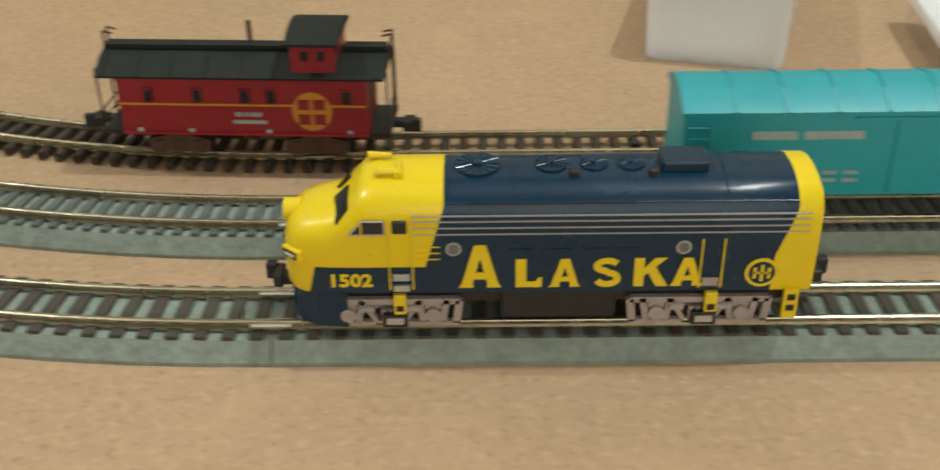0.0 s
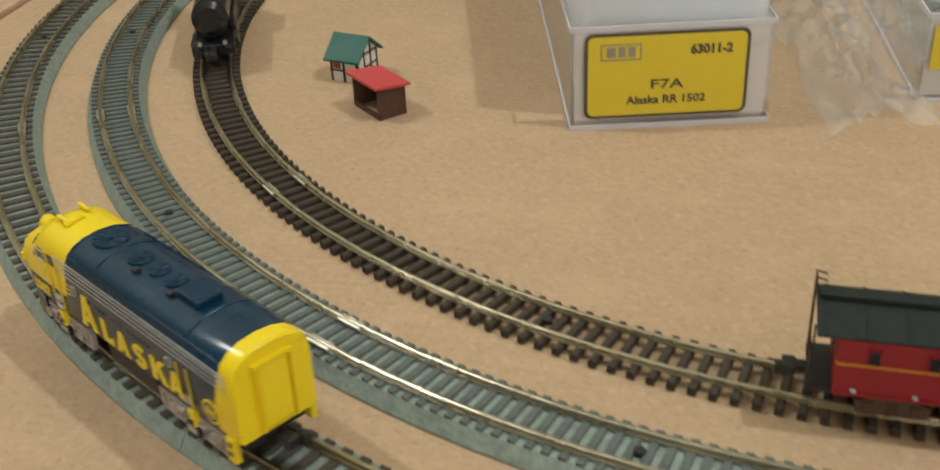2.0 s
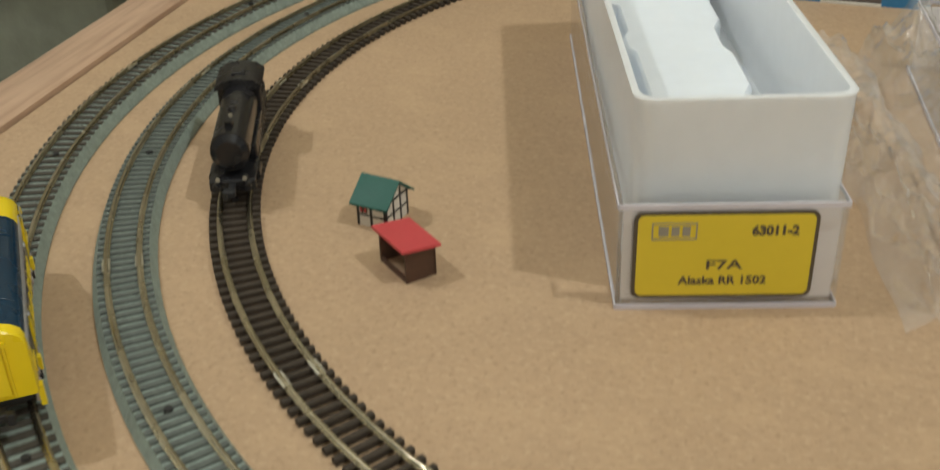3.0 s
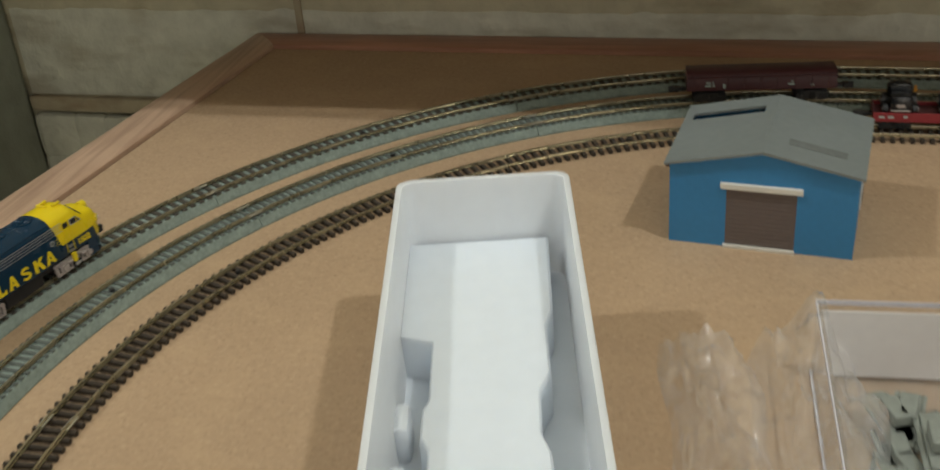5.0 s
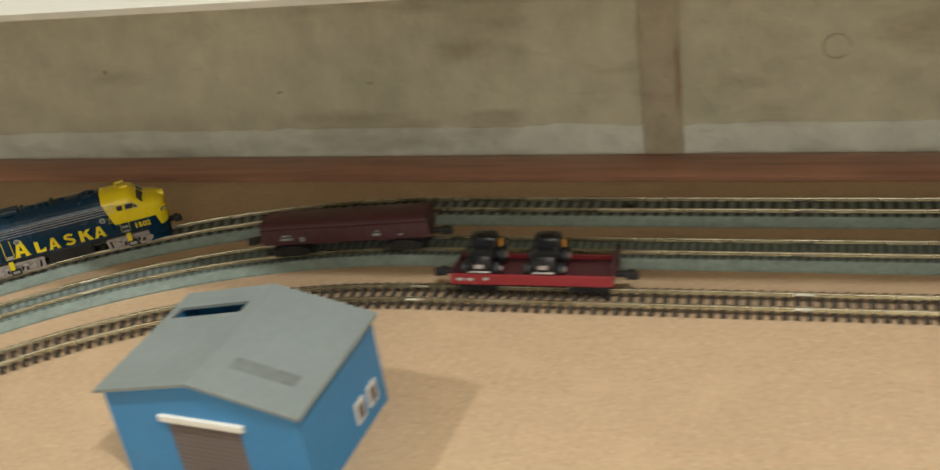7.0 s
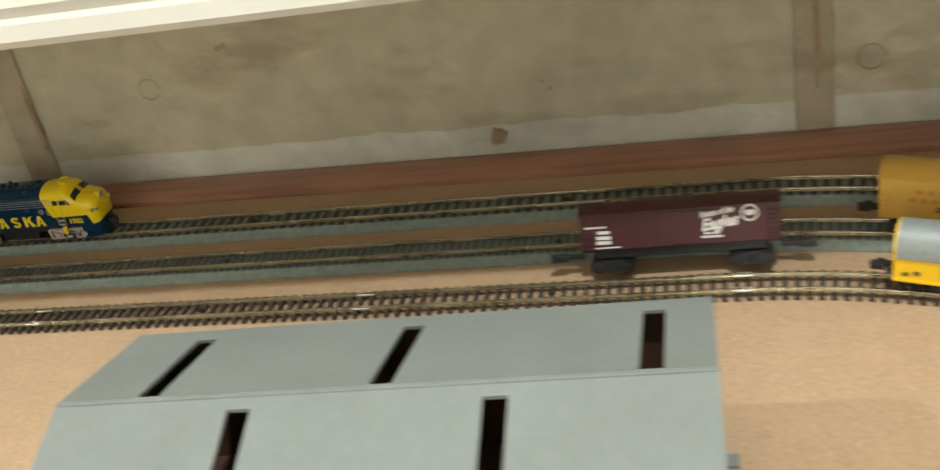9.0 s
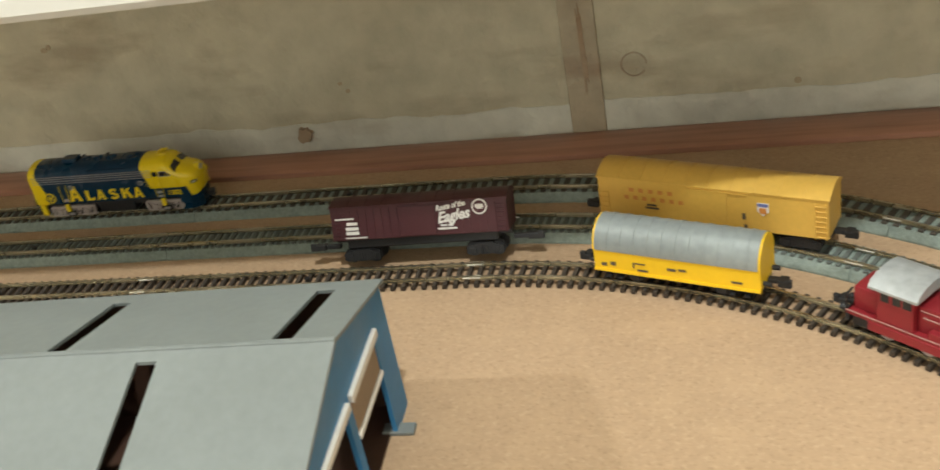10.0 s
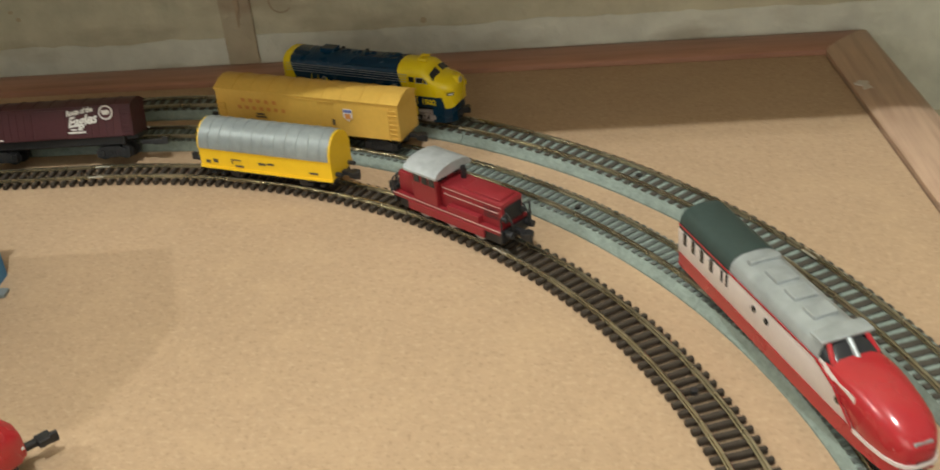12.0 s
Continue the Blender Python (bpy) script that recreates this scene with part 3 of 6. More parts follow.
def glyph(ch, wide, high):
    """A heavy flared capital, upright in x and z, facing -y."""
    cap_a = ([(-0.05, 0), (0.33, 0), (0.31, 0.09), (0.5, 0.70), (0.5, 1), (0.35, 1), (0.03, 0.09)], [(1.05, 0), (0.97, 0.09), (0.65, 1), (0.5, 1), (0.5, 0.70), (0.69, 0.09), (0.67, 0)], [(0.352, 0.20), (0.648, 0.20), (0.602, 0.36), (0.398, 0.36)])
    shapes = {"A": cap_a, "L": ([(0, 0), (0.98, 0), (1.0, 0.34), (0.84, 0.34), (0.78, 0.20), (0.40, 0.20), (0.40, 1), (0, 1)],),
              "K": ([(0, 0), (0.30, 0), (0.30, 1), (0, 1)], [(0.30, 0.38), (0.98, 1), (0.62, 1), (0.30, 0.64)], [(0.42, 0.489), (0.68, 0), (1.04, 0), (0.64, 0.69)])}
    bm = bmesh.new()
    if ch in shapes:
        for outline in shapes[ch]:
            prism([(x * wide, z * high) for x, z in outline], -0.00008, 0.00008, "y", bm=bm)
        return bm
    # S: a band along two arcs
    line = [(0.5 + 0.36 * math.cos(radians(a)), 0.72 + 0.18 * math.sin(radians(a))) for a in range(25, 271, 22)]
    line += [(0.5 + 0.36 * math.cos(radians(a)), 0.28 + 0.20 * math.sin(radians(a))) for a in range(82, -161, -22)]
    edge_ = []
    for i, (x, z) in enumerate(line):
        (xa, za), (xb, zb) = line[max(i - 1, 0)], line[min(i + 1, len(line) - 1)]
        d = Vector((xb - xa, zb - za)).normalized()
        edge_.append(((x - d.y * 0.13, z + d.x * 0.10), (x + d.y * 0.13, z - d.x * 0.10)))
    loft([[(p[0] * wide, -0.00008, p[1] * high), (q[0] * wide, -0.00008, q[1] * high), (q[0] * wide, 0.00008, q[1] * high), (p[0] * wide, 0.00008, p[1] * high)] for p, q in edge_], bm=bm)
    return bm


def loco_truck(parent, x):
    """A cast two-axle truck: open side frames with journal boxes, struts and springs."""
    ob = part("truck", box(x - 0.0030, x + 0.0030, -0.0050, 0.0050, 0.0026, 0.0044), M_TRUCK, parent, "pale grey cast truck frame")
    for s in (-1, 1):
        y = s * 0.0058
        bm = bmesh.new()

        def bar(a, b, w=0.00042, t=0.0004):
            d = (Vector(b) - Vector(a)).normalized()
            n = Vector((-d.y, d.x)) * w
            prism([(a[0] + n.x, a[1] + n.y), (b[0] + n.x, b[1] + n.y), (b[0] - n.x, b[1] - n.y), (a[0] - n.x, a[1] - n.y)], y - t, y + t, "y", bm=bm)

        bar((x - 0.0088, 0.0044), (x + 0.0088, 0.0044))
        for c in (-0.0054, 0.0054):
            k = 1 if c > 0 else -1
            bar((x + c - 0.0018, 0.0046), (x + c - 0.0012, 0.0012))
            bar((x + c + 0.0018, 0.0046), (x + c + 0.0012, 0.0012))
            bar((x + c + k * 0.0034, 0.0045), (x + c + k * 0.0030, 0.0010), 0.0005)
            bar((x + c - 0.0034, 0.0010), (x + c + 0.0034, 0.0010), 0.0003)
            bar((x + c - k * 0.0018, 0.0044), (x + c - k * 0.0036, 0.0012), 0.0003)
            part("journal_box", rod((x + c, y, 0.0025), (x + c, y + s * 0.0008, 0.0025), 0.0010, 14), M_TRUCK, ob)
            part("axle_guard", box(x + c - 0.0011, x + c + 0.0011, y - 0.0002, y + 0.0002, 0.0030, 0.0042, 0.0002), M_TRUCK, ob)
            part("brake_cylinder", rod((x + c - k * 0.0034, y + s * 0.0004, 0.0034), (x + c - k * 0.0016, y + s * 0.0004, 0.0034), 0.0005, 8), M_TRUCK, ob)
        part("side_frame", bm, M_TRUCK, ob)
        for u in (-0.0009, 0.0, 0.0009):
            part("spring", rod((x + u, y, 0.0011), (x + u, y, 0.0032), 0.0004, 6), M_TRUCK, ob)
    for u in (-0.0054, 0.0054):
        wheelset(ob, x + u)
    part("gear_tower", box(x - 0.0076, x + 0.0076, -0.0049, 0.0049, 0.0012, 0.0046), M_BLACK, ob)
    for s in (-1, 1):
        part("step_box", box(x - 0.0022, x + 0.0010, s * 0.0064 - 0.0005, s * 0.0064 + 0.0005, 0.0009, 0.0028, 0.0001), M_BLACK, ob)
        part("step_tread", box(x - 0.0017, x + 0.0005, s * 0.0069 - 0.0001, s * 0.0069 + 0.0001, 0.0014, 0.0024), M_SILVER, ob)
    return ob


def f_unit():
    """The running locomotive: a streamlined cab unit."""
    loco = thing("diesel_locomotive", "dark blue and yellow streamlined model diesel on the outer oval", "locomotive")
    hw, z0, ze, zt = 0.0067, 0.0060, 0.0176, 0.0210
    rings = []
    for x in (-0.0330, -0.0326):
        k = 0.965 if x < -0.0328 else 1
        rings.append(hull_ring(x, hw * k, z0, ze, zt - (0.0004 if k < 1 else 0), 0.9, 1.1))
    for x in (-0.02, -0.005, 0.010, 0.0180, 0.0215):
        rings.append(hull_ring(x, hw, z0, ze, zt, 0.9, 1.1))
    rings.append(hull_ring(0.0230, hw, z0, ze - 0.0002, zt - 0.0003, 0.9, 1.1))
    rings.append(hull_ring(0.0238, hw, z0, ze - 0.0010, zt - 0.0012, 0.9, 1.1))
    rings.append(hull_ring(0.0262, hw * 0.99, z0, 0.0150, 0.0172, 0.9, 1.1))
    for x, w, low, eave, top in ((0.0275, 0.985, 0.0, 0.0144, 0.0169), (0.0293, 0.955, 0.0, 0.0142, 0.0166), (0.0309, 0.895, 0.0, 0.0138, 0.0161), (0.0321, 0.80, 0.0002, 0.0132, 0.0154), (0.0329, 0.66, 0.0006, 0.0124, 0.0144), (0.0333, 0.44, 0.0014, 0.0114, 0.0131)):
        rings.append(hull_ring(x, hw * w, z0 + low, eave, top, 0.9, 1.1))
    part("carbody", loft(rings), M_LIVERY, loco, smooth=True)
    # pilot and underframe
    part("pilot", loft([[(x, -w, 0.0008), (x, -w, 0.0062), (x, w, 0.0062), (x, w, 0.0008)] for x, w in ((0.0255, 0.0066), (0.0295, 0.0062), (0.0318, 0.0048), (0.0328, 0.0030))]), M_BLUE, loco)
    part("fuel_tank", box(-0.0088, 0.0062, -0.0058, 0.0058, 0.0012, 0.0061, 0.0006), M_BLACK, loco, "black fuel tank")
    part("underframe", box(-0.0315, 0.0280, -0.0052, 0.0052, 0.0038, 0.0062), M_BLACK, loco)
    part("tail_door", box(-0.0335, -0.0329, -0.0024, 0.0024, 0.0070, 0.0178, 0.0002), M_YELLOW, loco, "yellow end door")
    for y in (-0.0030, 0.0027):
        part("door_post", box(-0.0338, -0.0329, y, y + 0.0003, 0.0066, 0.0180), M_YELLOW, loco)
    part("diaphragm", box(-0.0337, -0.0330, -0.0033, 0.0033, 0.0178, 0.0184), M_YELLOW, loco)
    # trucks with grey side frames
    for x in (0.0201, -0.0192):
        loco_truck(loco, x)
    # side details, both sides
    for s in (-1, 1):
        y = s * hw
        for z in (0.0148, 0.0157, 0.0166, 0.0174):
            part("grille_strip", box(-0.0316, 0.0170, y - 0.0001, y + 0.0001, z, z + 0.00016), M_SILVER, loco)
        for x in (0.0119, -0.0164):
            port = part("porthole", rod((x, y - s * 0.0002, 0.0128), (x, y + s * 0.00022, 0.0128), 0.00095, 20), M_SILVER, loco)
            part("porthole_glass", rod((x, y, 0.0128), (x, y + s * 0.00030, 0.0128), 0.00070, 18), material("porthole_grey", (0.16, 0.17, 0.16), 0.2), port)
        # cab windows and door
        w1 = part("cab_window", prism([(0.0203, 0.0150), (0.0246, 0.0150), (0.0230, 0.0169), (0.0203, 0.0169)], y - 0.0002, y + 0.0002, "y"), M_WINDOW, loco)
        part("window_post", box(0.0230, 0.0232, y - 0.0003, y + 0.0003, 0.0150, 0.0166), M_YELLOW, w1)
        part("door_window", box(0.0175, 0.0194, y - 0.0002, y + 0.0002, 0.0150, 0.0169, 0.0002), M_WINDOW, loco)
        door = bmesh.new()
        for x in (0.0170, 0.0199):
            rod((x, y + s * 0.0001, 0.0068), (x, y + s * 0.0001, 0.0172), 0.00012, 6, bm=door)
        part("cab_door_frame", door, M_YELLOW, loco)
        nb = part("number_board", box(-0.0015, 0.0015, -0.0007, 0.0007, -0.0008, 0.0008, 0.0002), M_YELLOW, loco, "nose number board", pose(0.0318, s * 0.0052, 0.0116, 0, 0, -s * 42))
        part("number_plate", box(-0.0012, 0.0012, s * 0.0007 - 0.0001, s * 0.0007 + 0.0001, -0.0005, 0.0005), M_BLACK, nb)
        part("number_marks", box(-0.0008, 0.0008, s * 0.0008 - 0.0001, s * 0.0008 + 0.0001, -0.0002, 0.0002), M_WHITEP, nb)
        part("builder_plate", box(0.0218, 0.0226, y - 0.00015, y + 0.00015, 0.0114, 0.0120), M_YELLOW, loco)
        step = box(0.0180, 0.0196, y - 0.0006, y + 0.0004, 0.0030, 0.0060, 0.0002)
        part("cab_step", step, M_YELLOW, loco, "yellow cab step")
        part("step_hole", box(0.0183, 0.0193, y + s * 0.0003, y + s * 0.00046, 0.0036, 0.0044), M_BLACK, loco)
        part("step_plate", box(0.0174, 0.0195, y - 0.0002, y + s * 0.0003 + 0.0001, 0.0082, 0.0092, 0.0001), M_SILVER, loco)
        part("step_plate", box(0.0174, 0.0195, y - 0.0002, y + s * 0.0003 + 0.0001, 0.0066, 0.0075, 0.0001), M_SILVER, loco)
        part("rear_step", box(-0.0213, -0.0197, y - 0.0006, y + 0.0004, 0.0030, 0.0060, 0.0002), M_YELLOW, loco, "yellow step")
        part("rear_step", box(-0.0314, -0.0296, y - 0.0006, y + 0.0004, 0.0020, 0.0064), M_YELLOW, loco, "yellow step")
        for x in (-0.0187, -0.0214):
            part("grab_rail", rod((x, y + s * 0.0002, 0.0068), (x, y + s * 0.0002, 0.0140), 0.00013, 6), M_YELLOW, loco)
        part("step_plate", box(-0.0211, -0.0191, y - 0.0002, y + 0.0002, 0.0070, 0.0082), M_TRUCK, loco)
        part("emblem", rod((-0.0264, y, 0.0089), (-0.0264, y + s * 0.00018, 0.0089), 0.0021, 32), M_YELLOW, loco, "round yellow railway emblem")
        part("emblem_ring", rod((-0.0264, y, 0.0089), (-0.0264, y + s * 0.00024, 0.0089), 0.00165, 32), M_BLUE, loco)
        emb = bmesh.new()
        for dx, dz, w, h in ((-0.0011, -0.0008, 0.0004, 0.0016), (-0.0002, -0.0012, 0.0004, 0.0024), (0.0007, -0.0008, 0.0004, 0.0016), (-0.0011, -0.0001, 0.0022, 0.0003)):
            box(-0.0264 + dx, -0.0264 + dx + w, y, y + s * 0.0003, 0.0089 + dz, 0.0089 + dz + h, bm=emb)
        part("emblem_sign", emb, M_YELLOW, loco)
        # lettering: the word reads from the side's own left
        turn = Matrix.Rotation(radians(90), 4, "X") if s < 0 else Matrix.Rotation(math.pi, 4, "Z") @ Matrix.Rotation(radians(90), 4, "X")
        for ch, u, wide, high in (("A", 0.0, 0.0049, 0.0063), ("L", 0.0067, 0.0033, 0.0042), ("A", 0.0109, 0.0036, 0.0042), ("S", 0.0160, 0.0036, 0.0043), ("K", 0.0210, 0.0041, 0.0042), ("A", 0.0256, 0.0038, 0.0042)):
            x = (0.0111 - u * 1.03) if s > 0 else (-0.0184 + u * 1.03)
            part("letter", glyph(ch, wide, high), M_YELLOW, loco, at=Matrix.Translation((x, y + s * 0.00008, 0.0070)) @ Matrix.Rotation(math.pi if s > 0 else 0.0, 4, "Z"))
        xs = 0.0277 if s > 0 else 0.0214
        words("1502", 0.0026, M_YELLOW, loco, Matrix.Translation((xs, y + s * 0.00006, 0.0073)) @ turn, 1.08, "running_number", bold=0.00009)
        sill = bmesh.new()
        for z in (0.0112, 0.0121, 0.0130):
            box(0.0136, 0.0166, y - 0.0001, y + 0.0001, z, z + 0.00014, bm=sill)
        part("cab_louvres", sill, M_YELLOW, loco)
        for x in (0.0070, 0.0022, -0.0026, -0.0074, -0.0110):
            part("filter_slot", box(x, x + 0.0030, y - 0.0001, y + 0.00012, 0.0124, 0.0127), M_BLUE, loco)
        win_trim = bmesh.new()
        for a, b in (((0.0203, 0.0150), (0.0246, 0.0150)), ((0.0246, 0.0150), (0.0230, 0.0169)), ((0.0230, 0.0169), (0.0203, 0.0169)), ((0.0203, 0.0169), (0.0203, 0.0150))):
            rod((a[0], y + s * 0.0002, a[1]), (b[0], y + s * 0.0002, b[1]), 0.00012, 6, bm=win_trim)
        part("window_trim", win_trim, M_SILVER, w1)
        # windscreen
        part("windscreen", loft([[(0.0246, s * 0.0012, 0.0182), (0.0246, s * 0.0052, 0.0172), (0.0259, s * 0.0058, 0.0155), (0.0259, s * 0.0012, 0.0163)], [(0.0250, s * 0.0012, 0.0190), (0.0248, s * 0.0052, 0.0180), (0.0263, s * 0.0060, 0.0160), (0.0268, s * 0.0012, 0.0172)]]), M_WINDOW, loco)
    # roof
    fans = ((0.0089, 0.0029), (-0.0003, 0.0021), (-0.0056, 0.0018), (-0.0102, 0.0018))
    for x, r in fans:
        fan = part("roof_fan", rod((x, 0, 0.0203), (x, 0, 0.02108), r, 28), M_BLUE, loco)
        ring = bmesh.new()
        for i in range(14):
            a = math.tau * i / 14
            rod((x, 0, 0.02112), (x + r * math.cos(a), r * math.sin(a), 0.02112), 0.00012, 5, bm=ring)
        rod((x, 0, 0.0209), (x, 0, 0.0214), r * 0.22, 12, bm=ring)
        part("fan_grille", ring, M_BLUE, fan)
    part("roof_box", box(-0.0196, -0.0138, -0.0022, 0.0022, 0.0206, 0.0222, 0.0003), M_BLUE, loco)
    for x in (-0.0030, -0.0128):
        part("exhaust", box(x - 0.0006, x + 0.0006, 0.0020, 0.0030, 0.0200, 0.0215, 0.0002), M_BLACK, loco)
    for y in (-0.0060, 0.0060):
        seam = rod((-0.0300, y, 0.01885), (0.0125, y, 0.01885), 0.00014, 6)
        for i in range(40):
            x = -0.0100 + i * 0.0005
            box(x, x + 0.0002, y - 0.00022, y + 0.00022, 0.0187, 0.01905, bm=seam)
        part("roof_seam", seam, M_BLUE, loco)
    for x in (0.0045, 0.0124, -0.0215):
        rib = bmesh.new()
        for i in range(2, 14):
            ya, yb = -0.0063 + 0.0126 * (i - 1) / 14, -0.0063 + 0.0126 * i / 14
            rod((x, ya, 0.01755 + 0.00345 * (1 - (ya / 0.0070) ** 2) ** 0.55), (x, yb, 0.01755 + 0.00345 * (1 - (yb / 0.0070) ** 2) ** 0.55), 0.00010, 5, bm=rib)
        part("roof_joint", rib, M_BLUE, loco)
    for x, y in ((0.0212, -0.0020), (0.0200, 0.0024)):
        horn = part("horn", rod((x - 0.0016, y, 0.0214), (x + 0.0014, y, 0.0214), 0.00030, 8, 0.0005), M_YELLOW, loco, "yellow roof horn")
        part("horn_foot", rod((x, y, 0.0200), (x, y, 0.0214), 0.0003, 6), M_YELLOW, horn)
    part("horn", rod((0.0186, -0.0005, 0.0213), (0.0186, 0.0030, 0.0210), 0.0003, 8, 0.0006), M_YELLOW, loco)
    lamp = part("headlight", rod((0.0312, 0, 0.0148), (0.0334, 0, 0.0148), 0.0015, 18), M_YELLOW, loco, smooth=True)
    part("lens", rod((0.0333, 0, 0.0148), (0.0336, 0, 0.0148), 0.0011, 16), M_SILVER, lamp)
    for s in (-1, 1):
        for x, z in ((-0.0210, 0.0034), (-0.0310, 0.0032), (-0.0310, 0.0048)):
            part("step_hole", box(x, x + 0.0010, s * (hw + 0.0003), s * (hw + 0.00046), z, z + 0.0009), M_BLACK, loco)
    coupler(loco, 0.0328, 1, z=0.0043, long=0.0030)
    coupler(loco, -0.0332, -1, z=0.0043, long=0.0030)
    for piece in loco.children:
        piece.matrix_basis = Matrix.Diagonal((0.978, 1, 0.965, 1)) @ piece.matrix_basis
    return loco


def boxcar(name, label, length, paint, roofmat, eave, peak, hw=0.0066, floor_z=0.0050, base=0.0082, truckmat=M_BLACK, ribs=0, door=True, reach=0.0055):
    """A closed freight car: body, overhanging roof, door, ladders, underframe, trucks, couplers."""
    car = thing(name, label, "freight car")
    h = length / 2
    part("body", box(-h, h, -hw, hw, floor_z, eave, 0.0002), paint, car)
    prof = [(-hw - 0.0003, eave), (-hw - 0.0003, eave + 0.0004), (-hw * 0.5, eave + 0.75 * (peak - eave)), (0, peak), (hw * 0.5, eave + 0.75 * (peak - eave)), (hw + 0.0003, eave + 0.0004), (hw + 0.0003, eave)]
    roof = part("roof", prism(prof, -h - 0.0003, h + 0.0003), roofmat, car, smooth=True)
    for i in range(1, 10):
        x = -h + length * i / 10
        part("roof_rib", prism([(y, z + 0.0002) for y, z in prof], x - 0.00018, x + 0.00018), roofmat, roof)
    part("underframe", box(-h, h, -0.0030, 0.0030, floor_z - 0.0014, floor_z + 0.0001), M_BLACK, car)
    part("brake_gear", box(-0.006, 0.005, -0.0045, 0.0010, floor_z - 0.0022, floor_z - 0.0004, 0.0004), M_BLACK, car)
    for x in (-h + base, h - base):
        bogie(car, x, 0.0074, truckmat)
    coupler(car, h, 1, long=reach)
    coupler(car, -h, -1, long=reach)
    for s in (-1, 1):
        if door:
            part("sliding_door", box(-0.0055, 0.0055, s * hw - 0.0003, s * hw + 0.0003, floor_z + 0.0004, eave - 0.0006, 0.0001), paint, car)
            part("door_rail", box(-0.0058, 0.0115, s * hw - 0.0004, s * hw + 0.0004, eave - 0.0008, eave - 0.0005), paint, car)
        for x in (-h + 0.0003, h - 0.0035):
            ladder(car, x, s * (hw + 0.0003), floor_z, eave - (0.004 if x < 0 else 0.001), 0.0030, paint, 7 if x > 0 else 5)
        for i in range(ribs):
            x = -h + length * (i + 0.5) / ribs
            if not (door and abs(x) < 0.0062):
                part("side_rib", box(x - 0.0001, x + 0.0001, s * hw - 0.00018, s * hw + 0.00018, floor_z + 0.0003, eave - 0.0004), paint, car)
    return car


